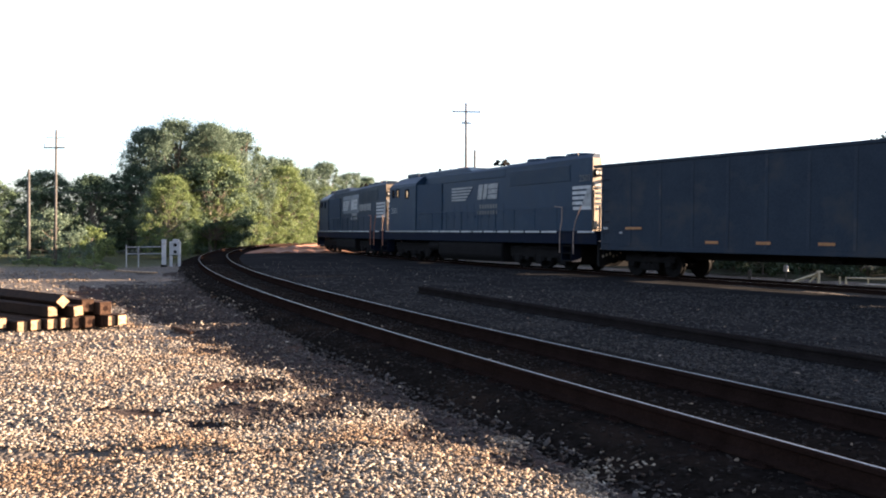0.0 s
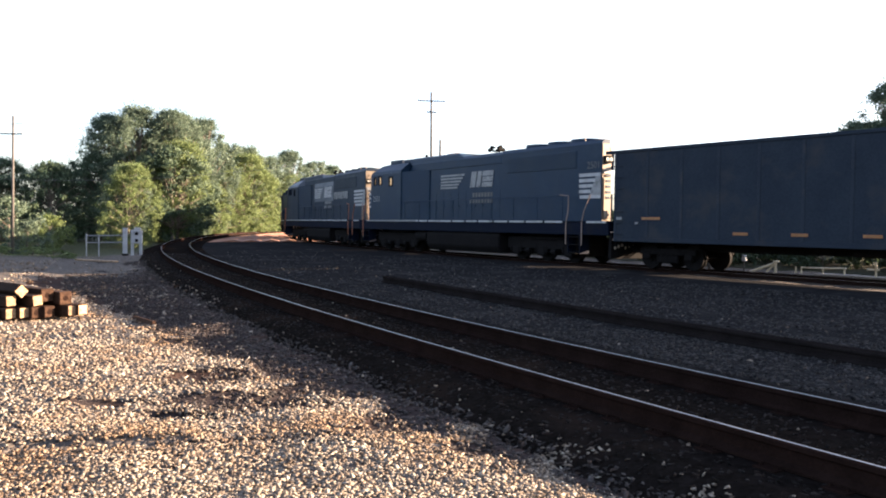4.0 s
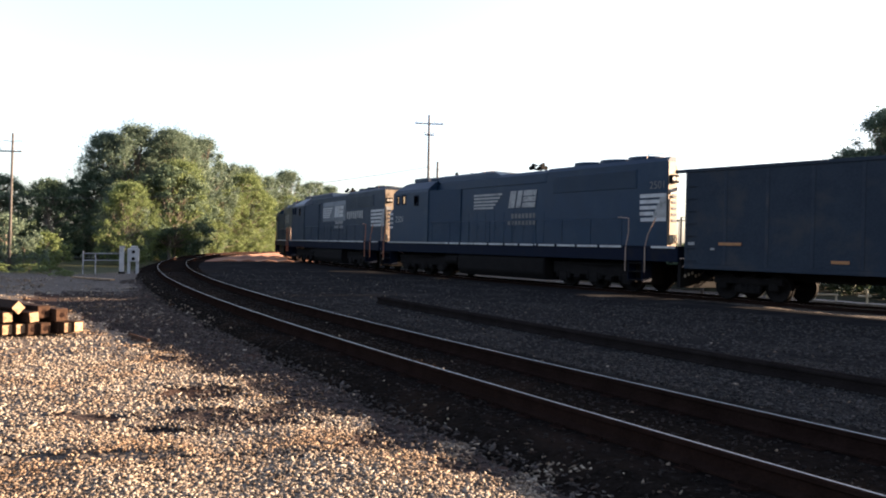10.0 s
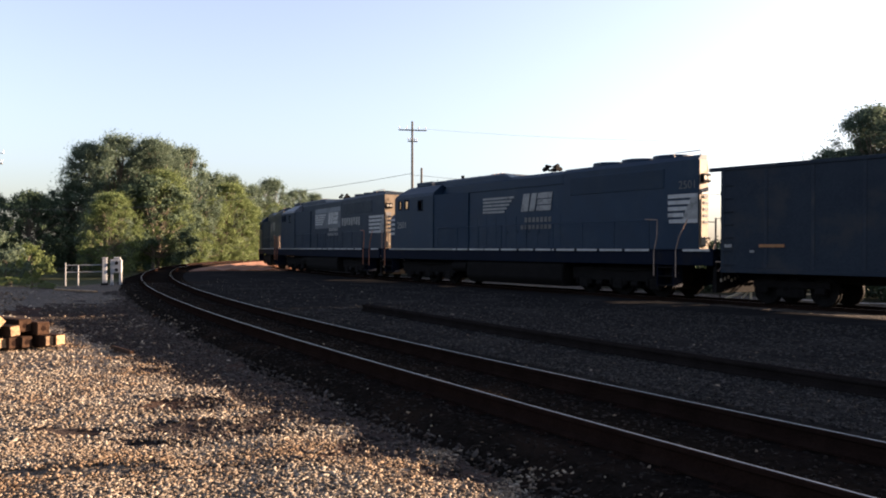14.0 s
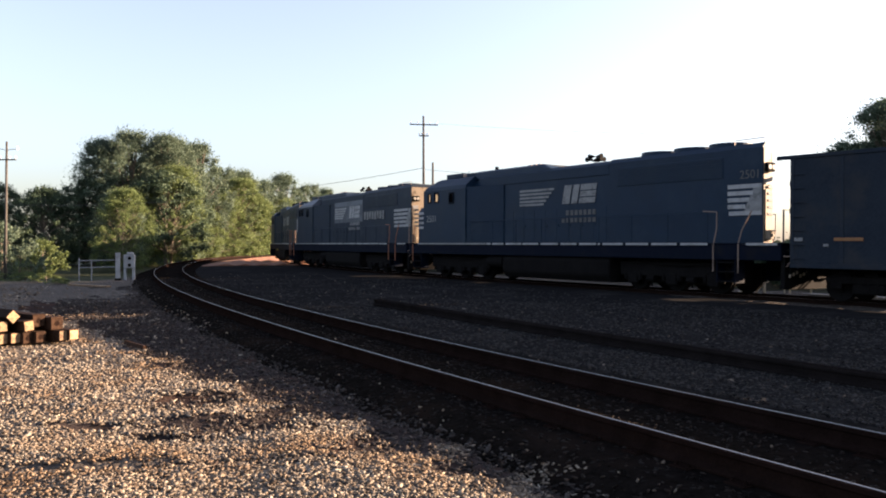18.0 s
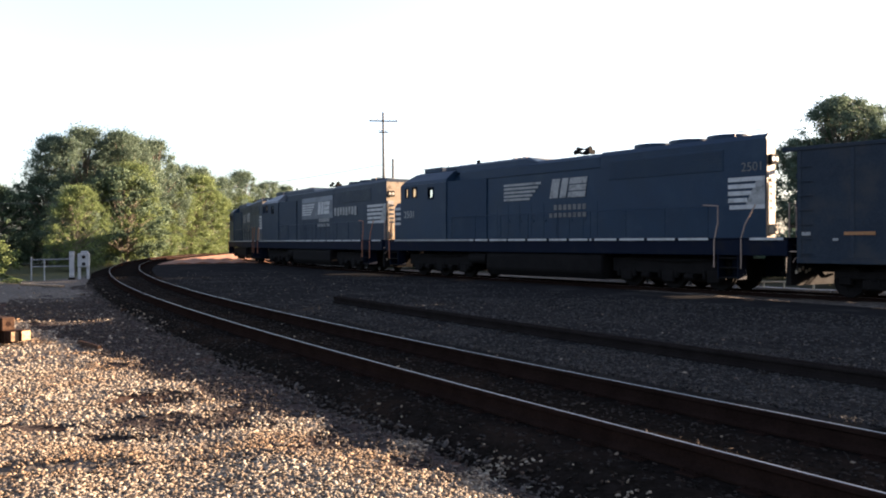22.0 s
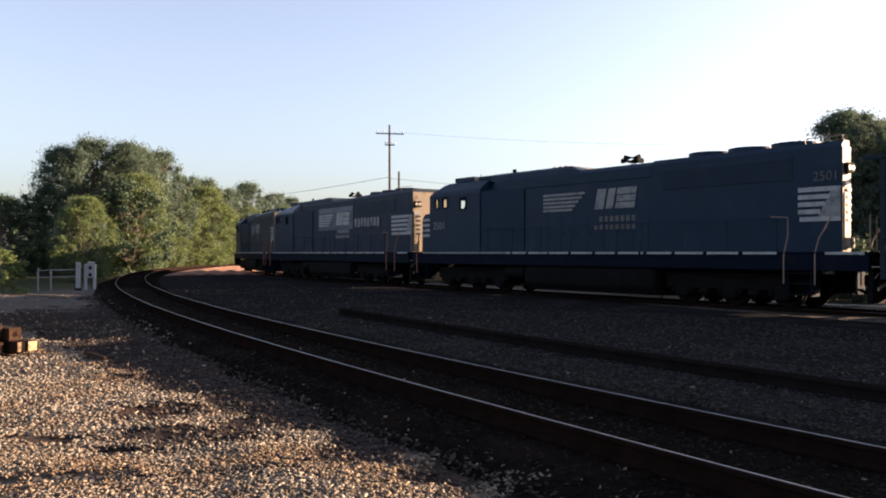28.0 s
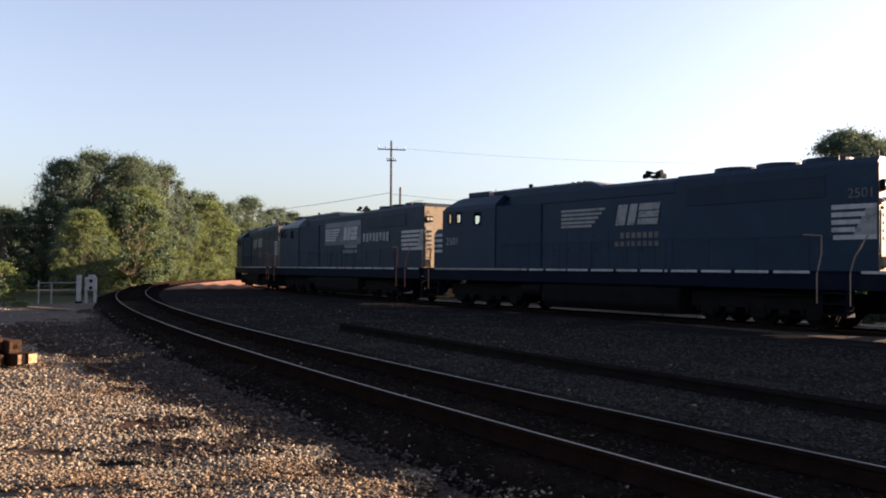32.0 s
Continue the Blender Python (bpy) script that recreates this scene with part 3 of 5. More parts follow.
def build_track(name, line, top, s0, s1, n0, n1, label, wide):
    """Ballast bed, two rails with worn heads, ties; ties single between n0 and n1."""
    t = tagged(new(name), label, "railway track", kind="structure")
    bed = [(-wide - 0.7, top - 0.42), (-wide, top - 0.187), (wide, top - 0.187), (wide + 0.7, top - 0.42)]
    part("ballast_bed", sweep(line, bed, s0, s1, 1.0), M_BALLAST, t, "dark brown ballast bed, deepened in colour for shade")
    for side in (GAUGE + 0.036, -GAUGE - 0.036):
        r = part("rail", sweep(line, rail_profile(side, top - 0.001), s0, s1, 1.0), M_RAIL, t, "rust-brown steel rail")
        part("running_surface", sweep(line, [(side - 0.009, top), (side + 0.009, top), (side + 0.007, top + 0.003), (side - 0.007, top + 0.003)], s0, s1, 1.0), M_RAILHEAD, r, "bright worn rail head")
    s = s0 + 0.3
    while s < s1:
        x, y, h = line(s)
        lift = 0.012 * math.sin(s * 7.3) + 0.006
        if n0 <= s <= n1:
            o = new("tie", TIE_MESH)
            o.parent = t
            o.matrix_basis = Matrix.Translation((x, y, top - 0.188 + min(0.0, lift))) @ Matrix.Rotation(h + 0.02 * math.sin(s * 3.1), 4, "Z")
            if s < n0 + 16:
                for side in (GAUGE + 0.036, -GAUGE - 0.036):
                    p = new("tie_plate", PLATE_MESH)
                    p.parent = t
                    px, py, _ = line(s, side)
                    p.matrix_basis = Matrix.Translation((px, py, top - 0.196)) @ Matrix.Rotation(h, 4, "Z")
        s += 0.52
    return t


build_track("track_near", line_a, 0.06, -30, 120, -12, 70, "curved railway track with shiny rail heads", 1.32)
build_track("track_far", line_b, 0.0, -75, 120, -20, 60, "curved railway track that carries the train", 3.6)


def build_spare_rail():
    t = thing("spare_rail_pile", "long dark rusty rails stacked on blocks beside the track", "rail")
    off = -3.75
    for lev, dx in ((0, 0.0), (0, -0.17)):
        z = 0.035
        part("rail", sweep(line_a, rail_profile(off + dx, z, 0.037, 0.075, 0.165), -26 + 0.7 * lev + dx, 12.9 - dx, 1.0), M_OLDRAIL, t)
    for i in range(14):
        x, y, h = line_a(-24 + i * 2.8, off)
        bm = boxm(-0.1, 0.1, -0.12, 0.25, -0.16, 0.0, bevel=0.01)
        b = part("block", bm, M_TIE, t)
        b.matrix_basis = Matrix.Translation((x, y, -0.132)) @ Matrix.Rotation(h, 4, "Z")


build_spare_rail()
verge = new("grass_verge", mesh_of("grass_verge", sweep(line_b, [(-60.0, -0.3), (-60.0, 0.03), (-8.0, 0.03), (-4.6, -0.1), (-4.4, -0.3)], -70, 62, 2.0), M_VERGE))
tagged(verge, "weedy grass behind the train, shade in its dark colour", "grass", kind="structure")
part_of_yard = new("yard_strip", mesh_of("yard_strip", sweep(line_a, [(-14.5, -0.16), (-14.5, -0.112), (-9.0, -0.10), (-4.5, -0.125), (-2.6, -0.15), (-1.4, -0.19), (-1.4, -0.3)], -28, 58, 1.0), M_SHADE_GRAVEL))
tagged(part_of_yard, "gravel strip between the two tracks, shade put into its grey", "ground", kind="structure")
dirt_rows = [(-13.0, -0.16)] + [(-13.0 + 0.74 * k, -0.07 + (0.10 if k % 2 else -0.03) - 0.002 * k) for k in range(1, 15)] + [(-2.0, -0.16), (-1.4, -0.19), (-1.4, -0.3)]
dirt_bed = new("dirt_strip", mesh_of("dirt_strip", sweep(line_a, dirt_rows, 58.1, 125, 1.5), M_DIRT))
tagged(dirt_bed, "reddish dirt strip between the tracks far off", "ground", kind="structure")


# ---------------------------------------------------------------- loose stones
def rock_shapes(rng, count):
    """Broken angular stones: hulls of a few points."""
    out = []
    for _ in range(count):
        v = rng.normal(size=(9, 3))
        v /= np.linalg.norm(v, axis=1, keepdims=True)
        v *= rng.uniform(0.8, 1.15, (9, 1)) * rng.uniform((1.0, 0.55, 0.36), (1.6, 0.90, 0.62))
        bm = bmesh.new()
        for p in v:
            bm.verts.new(p)
        bmesh.ops.convex_hull(bm, input=bm.verts)
        bmesh.ops.delete(bm, geom=[q for q in bm.verts if not q.link_faces], context="VERTS")
        bmesh.ops.triangulate(bm, faces=bm.faces)
        bmesh.ops.recalc_face_normals(bm, faces=bm.faces)
        bm.verts.index_update()
        out.append((np.array([q.co for q in bm.verts]), np.array([[q.index for q in f.verts] for f in bm.faces])))
        bm.free()
    return out


def scatter(name, pts, sizes, mat, label, seed, category):
    rng = np.random.default_rng(seed)
    shapes = rock_shapes(rng, 14)
    n = len(pts)
    kind = rng.integers(0, len(shapes), n)
    a, b = rng.uniform(0, 2 * math.pi, n), rng.normal(0, 0.4, n)
    corners, tris, base = [], [], 0
    for i, (shape, tri) in enumerate(shapes):
        pick = kind == i
        m, k = int(pick.sum()), len(shape)
        v = shape[None] * sizes[pick][:, None, None]
        ca, sa, cb, sb = (f[pick][:, None] for f in (np.cos(a), np.sin(a), np.cos(b), np.sin(b)))
        x, z = v[..., 0] * cb + v[..., 2] * sb, v[..., 2] * cb - v[..., 0] * sb
        x, y = x * ca - v[..., 1] * sa, x * sa + v[..., 1] * ca
        corners.append((np.stack([x, y, z], -1) + pts[pick][:, None, :]).reshape(-1, 3))
        tris.append((tri[None] + (base + np.arange(m) * k)[:, None, None]).reshape(-1, 3))
        base += m * k
    v, f = np.concatenate(corners), np.concatenate(tris)
    me = bpy.data.meshes.new(name)
    me.vertices.add(len(v))
    me.vertices.foreach_set("co", v.reshape(-1))
    me.loops.add(len(f) * 3)
    me.loops.foreach_set("vertex_index", f.reshape(-1))
    me.polygons.add(len(f))
    me.polygons.foreach_set("loop_start", np.arange(len(f)) * 3)
    me.update()
    me.validate()
    me.materials.append(mat)
    return tagged(new(name, me), label, category, kind="stuff")


def near_lateral(x, y):
    """Distance from the near track's centre, positive on the camera's side."""
    r, th = 204.2, 2.1078
    cx, cy = 0.464 + math.sin(th) * r, 9.866 - math.cos(th) * r
    return np.hypot(x - cx, y - cy) - r


def build_stones():
    rng = np.random.default_rng(5)
    # yard gravel: a fan before the camera, thinner with distance
    def fan(n, r0, r1, a0, a1):
        r = np.sqrt(rng.uniform(r0 * r0, r1 * r1, n))
        a = rng.uniform(radians(a0), radians(a1), n)
        return -r * np.sin(a), r * np.cos(a)
    x, y, s = [], [], []
    for n, r0, r1, lo, hi in ((46000, 4.6, 8.5, 0.014, 0.036), (34000, 8.5, 13.5, 0.018, 0.042), (24000, 13.5, 24, 0.026, 0.055), (9000, 24, 40, 0.035, 0.07)):
        fx, fy = fan(n, r0, r1, -32, 40)
        x.append(fx), y.append(fy)
        s.append(lo + (hi - lo) * rng.beta(1.6, 3.2, n))
    x, y, s = np.concatenate(x), np.concatenate(y), np.concatenate(s)
    lat = near_lateral(x, y)
    fade = np.clip((lat - 1.35) / 0.55, 0, 1)
    # bare dirt, pits and the groove hold few stones
    bare = np.array([dirt(p, q) if t > 0 else 0.0 for p, q, t in zip(x, y, lat)])
    fade = fade * np.clip(1.0 - bare * 9.0, 0.0, 1.0)
    stray = (lat > 1.35) & (bare > 0.0) & (rng.uniform(0, 1, len(x)) < np.where(y > 17.0, 0.12, np.where(lat > 2.2, 0.05, 0.012)))
    keep = (rng.uniform(0, 1, len(x)) < fade) | stray | ((lat < -1.75) & (lat > -12) & (rng.uniform(0, 1, len(x)) < 0.75))
    x, y, s, lat = x[keep], y[keep], s[keep], lat[keep]
    z = np.array([ground_z(a, b) for a, b in zip(x, y)]) + s * 0.08
    z = np.where(lat < -1.95, np.interp(-lat, (1.4, 2.6, 4.5, 9.0), (-0.19, -0.15, -0.125, -0.10)) + s * 0.05, np.maximum(z, 0.06 - 0.187 - np.clip((lat - 1.32) / 0.7, 0, 9) * 0.233 + s * 0.2))
    # stones beyond the near track get the shade-dark copy
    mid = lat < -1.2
    scatter("shaded_gravel", np.stack([x[mid], y[mid], z[mid]], 1), s[mid], M_SHADE_STONE, "scattered stones between the tracks, coloured grey for the shade", 8, "gravel")
    x, y, z, s = x[~mid], y[~mid], z[~mid], s[~mid]
    scatter("yard_gravel", np.stack([x, y, z], 1), s, M_STONE, "loose pale tan crushed stones lying on the yard", 7, "gravel")
    # fine dark stones on the bare dirt beside the track
    n = 40000
    t = -9.0 + 38.0 * rng.uniform(0, 1, n) ** 1.4
    off = rng.uniform(1.6, 4.3, n)
    p = np.array([line_a(a, b)[:2] for a, b in zip(t, off)])
    ok = np.array([dirt(a, b) > 0 for a, b in p])
    s = 0.012 + 0.036 * rng.beta(1.5, 2.6, n)
    gz = np.array([ground_z(a, b) - 0.055 * min(1.0, max(0.0, dirt(a, b) * 4.0)) for a, b in p]) * np.clip((off - 2.0) / 0.6, 0, 1) + np.array([ground_z(a, b) for a, b in p]) * (1 - np.clip((off - 2.0) / 0.6, 0, 1))
    gz = np.maximum(gz, 0.06 - 0.187 - np.clip((off - 1.32) / 0.7, 0, 9) * 0.233) + s * 0.2
    scatter("trackside_stones", np.stack([p[ok, 0], p[ok, 1], gz[ok]], 1), s[ok], M_DIRT_STONE, "small dark stones in the bare trackside dirt", 15, "gravel")
    # ballast on the shoulders and between the rails of the near track
    n = 19000
    t = rng.uniform(-8, 34, n)
    off = rng.uniform(-1.9, 1.8, n)
    p = np.array([line_a(a, b)[:2] for a, b in zip(t, off)])
    top = 0.06 - 0.195 - np.clip((np.abs(off) - 1.32) / 0.7, 0, 1) * 0.22
    s = rng.uniform(0.018, 0.036, n)
    ok = np.minimum(np.abs(off - GAUGE), np.abs(off + GAUGE)) > 0.09
    scatter("track_ballast", np.stack([p[ok, 0], p[ok, 1], top[ok] + s[ok] * 0.2], 1), s[ok], M_BALLAST_STONE, "dark brown ballast stones along the track", 9, "ballast")
    n = 500
    t, off = rng.uniform(-8, 40, n), rng.uniform(-8.0, 1.7, n)
    p = np.array([line_a(a, b)[:2] for a, b in zip(t, off)])
    s = rng.uniform(0.018, 0.034, n)
    top = np.where(off > -1.32, -0.13, np.interp(-off, (1.32, 1.5, 2.6, 4.5, 9.0), (-0.13, -0.185, -0.15, -0.125, -0.10)))
    ok = (np.minimum(np.abs(off - GAUGE), np.abs(off + GAUGE)) > 0.1) & (np.abs(off + 3.85) > 0.3)
    scatter("stray_gravel", np.stack([p[ok, 0], p[ok, 1], top[ok] + s[ok] * 0.15], 1), s[ok], M_STONE, "stray pale stones scattered over the dark ballast", 13, "gravel")
    n = 9000
    t = rng.uniform(-20, 30, n)
    off = rng.uniform(-4.0, 4.0, n)
    p = np.array([line_b(a, b)[:2] for a, b in zip(t, off)])
    top = -0.205 - np.clip((np.abs(off) - 3.6) / 0.7, 0, 1) * 0.2
    s = rng.uniform(0.022, 0.045, n)
    ok = np.minimum(np.abs(off - GAUGE), np.abs(off + GAUGE)) > 0.09
    scatter("far_track_ballast", np.stack([p[ok, 0], p[ok, 1], top[ok] + s[ok] * 0.2], 1), s[ok], M_BALLAST_STONE, "dark ballast stones under the train", 11, "ballast")


# ---------------------------------------------------------------- stack of timbers
def build_timbers():
    """Old ties stacked by the yard; their sawn ends face the low sun."""
    ux, uy = 0.82, -0.572   # the way along a timber, towards the camera
    def timber(x, y, z, long, w, h, roll=0.0, turn=0.0, label="old creosoted timber with a pale sawn end", pale=True):
        t = thing("timber", label, "timber", "stack of old timbers")
        rz = math.atan2(uy, ux) + radians(turn)
        t.matrix_basis = Matrix.Translation((x, y, z)) @ Matrix.Rotation(rz, 4, "Z") @ Matrix.Rotation(radians(roll), 4, "X")
        bm = boxm(-long, 0.0, -w / 2, w / 2, -h / 2, h / 2, bevel=0.012)
        part("beam", bm, M_TIMBER, t)
        part("sawn_end", boxm(0.001, 0.006, -w / 2 + 0.014, w / 2 - 0.014, -h / 2 + 0.014, h / 2 - 0.014), M_TIMBER_END if pale else M_TIMBER, t, "pale split end grain" if pale else "dark end grain with a bolt hole")
        if not pale:
            part("bolt_hole", rodm((0.004, 0, 0), (0.012, 0, 0), 0.045, None, 14), M_RAIL, t, "rusty bolt plate")
        return t
    return timber



def stack_timbers():
    timber = build_timbers()
    pale, dark = "old creosoted timber with a pale sawn end", "dark creosoted timber with a rusty bolt plate"
    # long beams behind, one on another
    for x, y, z, long in ((-7.30, 14.75, -0.13, 5.2), (-7.34, 14.72, 0.10, 5.2), (-7.60, 14.58, 0.16, 4.9)):
        timber(x, y, z, long, 0.24, 0.23, 0, 1.0, dark, False)
    rows = [  # end centre, roll, turn, pale
        (-8.72, 13.78, -0.09, 0, 4, 1), (-8.43, 13.92, -0.16, 0, 0, 1), (-8.25, 14.03, -0.14, 0, -3, 1),
        (-8.02, 14.16, 0.09, 2, 2, 1), (-8.02, 14.15, -0.13, 0, -2, 1), (-7.84, 14.26, -0.12, 0, 3, 1),
        (-7.88, 14.24, 0.255, 45, 0, 1), (-7.66, 14.36, 0.085, 6, 4, 1), (-7.67, 14.35, -0.13, 0, 0, 0),
        (-7.50, 14.46, -0.12, 0, 3, 0), (-7.16, 14.62, -0.11, 0, -4, 1), (-7.02, 14.70, -0.10, 0, 5, 1),
    ]
    for x, y, z, roll, turn, p in rows:
        s = 0.19 if p else 0.20
        timber(x, y, z, 2.6, s, s, roll, turn, pale if p else dark, bool(p))


stack_timbers()


# ---------------------------------------------------------------- poles and wires
def utility_pole(x, y, z, tall, name, label, arms, lean=0.0, r=0.15):
    p = thing(name, label, "utility pole", m=pose(x, y, z, 0, lean, 0))
    part("pole", rodm((0, 0, -0.3), (0, 0, tall), r, r * 0.62, 14), M_POLE, p, smooth=True)
    for zz, half, turn in arms:
        a = part("crossarm", boxm(-half, half, -0.16 - 0.04, -0.06 - 0.05, -0.04, 0.04, bevel=0.01), M_POLE, p)
        a.matrix_basis = Matrix.Translation((0, 0, zz)) @ Matrix.Rotation(radians(turn), 4, "Z")
        for k in (-1, -0.45, 0.45, 1):
            bm = rodm((k * half * 0.94, -0.15, 0.045), (k * half * 0.94, -0.15, 0.16), 0.018, None, 6)
            rod(bm, (k * half * 0.94, -0.15, 0.12), (k * half * 0.94, -0.15, 0.22), 0.05, 0.035, 8)
            part("insulator", bm, M_INSUL, a)
    return p


TALL_POLE = utility_pole(-28.1, 50.0, -0.95, 8.75, "utility_pole", "tall slim wooden utility pole with one crossarm and side brackets", ((7.62, 0.72, -4),), 0.6, 0.10)
for sx in (-1, 1):
    bracket = part("side_bracket", pipe([(0.0, 0.0, 8.2), (0.3 * sx, -0.05, 8.28), (0.72 * sx, -0.08, 8.26)], 0.018, 6), M_POLE, TALL_POLE)
    part("insulator", rodm((0.70 * sx, -0.08, 8.26), (0.70 * sx, -0.08, 8.44), 0.045, 0.03, 8), M_INSUL, bracket)
utility_pole(-31.5, 52.8, -0.95, 6.5, "utility_pole", "short bare wooden pole without crossarms", (), 0.3, 0.12)
utility_pole(-2.70, 58.2, -0.3, 10.98, "utility_pole", "wooden utility pole with two crossarms behind the train", ((10.34, 1.0, 12), (9.55, 0.34, 12)), -0.4, 0.115)
utility_pole(-2.70, 75.2, -0.3, 9.4, "utility_pole", "bare wooden pole far behind the train", (), 0.0, 0.15)


def wire(a, b, sag, r=0.012):
    a, b = Vector(a), Vector(b)
    pts = []
    for i in range(17):
        w = i / 16
        p = a.lerp(b, w)
        p.z -= sag * 4 * w * (1 - w)
        pts.append(p)
    o = new("overhead_wire", mesh_of("overhead_wire", pipe(pts, r, 5), M_WIRE))
    tagged(o, "thin dark overhead line wire", "wire", "overhead wires")


wire((-2.77, 58.2, 7.0), (-46, 70, 5.2), 1.3, 0.015)
wire((-2.77, 58.2, 6.9), (60, 75, 8.5), 1.5, 0.012)
wire((-28.1, 50, 5.2), (-80, 40, 4.6), 0.6, 0.012)
wire((-28.1, 50, 5.2), (-46, 70, 5.2), 0.5, 0.012)
wire((-2.0, 58.2, 10.15), (50, 49, 10.4), 1.4, 0.006)


# ---------------------------------------------------------------- pipe gate and signal cabinets
def build_gate():
    g = thing("pipe_gate", "low galvanised pipe fence beside the track", "fence")
    a, b = Vector((-18.9, 40.2, 0)), Vector((-17.2, 40.75, 0))
    for w, top in ((0.0, 0.82), (0.32, 0.70), (0.98, 0.92)):
        p = a.lerp(b, w)
        part("post", rodm((p.x, p.y, -0.4), (p.x, p.y, top), 0.034, None, 10), M_GALV, g)
    for z in (0.70, 0.36):
        part("rail", rodm((a.x, a.y, z), (b.x, b.y, z + 0.03), 0.026, None, 10), M_GALV, g)
    c = thing("signal_cabinet", "narrow white signal cabinet on a short post", "cabinet", m=pose(-17.22, 40.80, -0.3, 0, 0, 20))
    part("body", boxm(-0.11, 0.11, -0.11, 0.11, 0.12, 1.36, bevel=0.02), M_BOX, c)
    part("cap", boxm(-0.13, 0.13, -0.13, 0.13, 1.36, 1.40, bevel=0.01), M_BOX, c)
    part("base", boxm(-0.15, 0.15, -0.15, 0.15, -0.1, 0.12, bevel=0.02), M_UNDER, c)
    m = thing("switch_machine", "pale switch stand with twin round lamps on two legs", "switch stand", m=pose(-16.72, 41.0, -0.3, 0, 0, 15))
    part("body", boxm(-0.27, 0.27, -0.15, 0.15, 0.62, 1.30, bevel=0.03), M_BOX, m)
    part("hood", boxm(-0.12, 0.20, -0.12, 0.12, 1.30, 1.42, bevel=0.03), M_BOX, m)
    for x0 in (-0.2, 0.2):
        part("leg", boxm(x0 - 0.065, x0 + 0.065, -0.1, 0.1, -0.05, 0.62, bevel=0.015), M_BOX, m)
    for z in (0.78, 1.12):
        part("lamp", rodm((0.02, -0.145, z), (0.02, -0.19, z), 0.085, None, 12), M_UNDER, m, "dark round lamp")
    part("foot", boxm(-0.35, 0.35, -0.2, 0.2, -0.1, 0.0, bevel=0.02), M_TIE, m)


build_gate()


# ---------------------------------------------------------------- trees
def leaf_cloud(rng, clumps, per, size):
    """Small leaf blades in many soft clumps (centre, radii, share of leaves)."""
    pts, nrm = [], []
    for c, r, share in clumps:
        n = max(6, int(per * share))
        d = rng.normal(size=(n, 3))
        d /= np.linalg.norm(d, axis=1, keepdims=True)
        rad = np.minimum(np.abs(rng.normal(0.0, 0.62, (n, 1))) + 0.12, 1.3)
        pts.append(np.array(c) + d * rad * np.array(r))
        nrm.append(d + rng.normal(size=(n, 3)) * 0.7)
    p, n = np.concatenate(pts), np.concatenate(nrm)
    n /= np.linalg.norm(n, axis=1, keepdims=True)
    t = np.cross(n, rng.normal(size=n.shape))
    t /= np.linalg.norm(t, axis=1, keepdims=True)
    b = np.cross(n, t)
    s = size * rng.uniform(0.6, 1.4, (len(p), 1))
    t, b = t * s, b * s * 0.62
    quad = np.stack([p - t, p + b - n * s * 0.15, p + t, p - b - n * s * 0.15], 1)
    return quad


def quads_mesh(name, quad, mat):
    n = len(quad)
    me = bpy.data.meshes.new(name)
    me.vertices.add(n * 4)
    me.vertices.foreach_set("co", quad.reshape(-1))
    me.loops.add(n * 4)
    me.loops.foreach_set("vertex_index", np.arange(n * 4))
    me.polygons.add(n)
    me.polygons.foreach_set("loop_start", np.arange(n) * 4)
    me.update()
    me.validate()
    me.materials.append(mat)
    return me


def tree_meshes(seed, tall, wide, low, leaf, mat, nclump, per, name="tree"):
    """A trunk with limbs, and a crown of clumps at the ends of them."""
    rng = np.random.default_rng(seed)
    bm = bmesh.new()
    trunk_top = tall * 0.7
    bend = rng.normal(0, 0.04 * tall, 2)
    rod(bm, (0, 0, -0.4), (bend[0] * 0.4, bend[1] * 0.4, trunk_top * 0.5), tall * 0.020, tall * 0.015, 9)
    rod(bm, (bend[0] * 0.4, bend[1] * 0.4, trunk_top * 0.48), (bend[0], bend[1], trunk_top), tall * 0.015, tall * 0.008, 8)
    clumps = []
    for i in range(nclump):
        w = rng.uniform(0, 1)
        z = tall * (low + (1 - low) * w)
        env = wide * 0.5 * (math.sin(math.pi * min(1.0, 0.18 + 0.80 * w)) ** 0.7)
        a = rng.uniform(0, 2 * math.pi)
        r = env * math.sqrt(rng.uniform(0.08, 1.0))
        c = (bend[0] * w + r * math.cos(a), bend[1] * w + r * math.sin(a), min(z, tall * 0.94))
        rr = wide * rng.uniform(0.05, 0.115)
        clumps.append((c, (rr * rng.uniform(0.9, 1.3), rr * rng.uniform(0.9, 1.3), rr * rng.uniform(0.7, 1.0)), 1.0))
        if i % 3 == 1 and w < 0.72:
            rr = wide * rng.uniform(0.045, 0.08)
            out = 0.94 + rng.uniform(0, 0.15)
            c = (bend[0] * w + env * out * math.cos(a), bend[1] * w + env * out * math.sin(a), min(z * 1.02, tall * 0.96))
            clumps[-1] = (c, (rr, rr, rr * 1.2), 0.3)
        if i % 3 == 0:
            base = max(tall * 0.15, z * 0.6)
            f = min(1.0, base / trunk_top)
            rod(bm, (bend[0] * f, bend[1] * f, min(base, trunk_top)), c, tall * 0.006, tall * 0.002, 5)
    wood = mesh_of("trunk", bm, M_BARK)
    return wood, quads_mesh("crown", leaf_cloud(rng, clumps, per, leaf), mat)


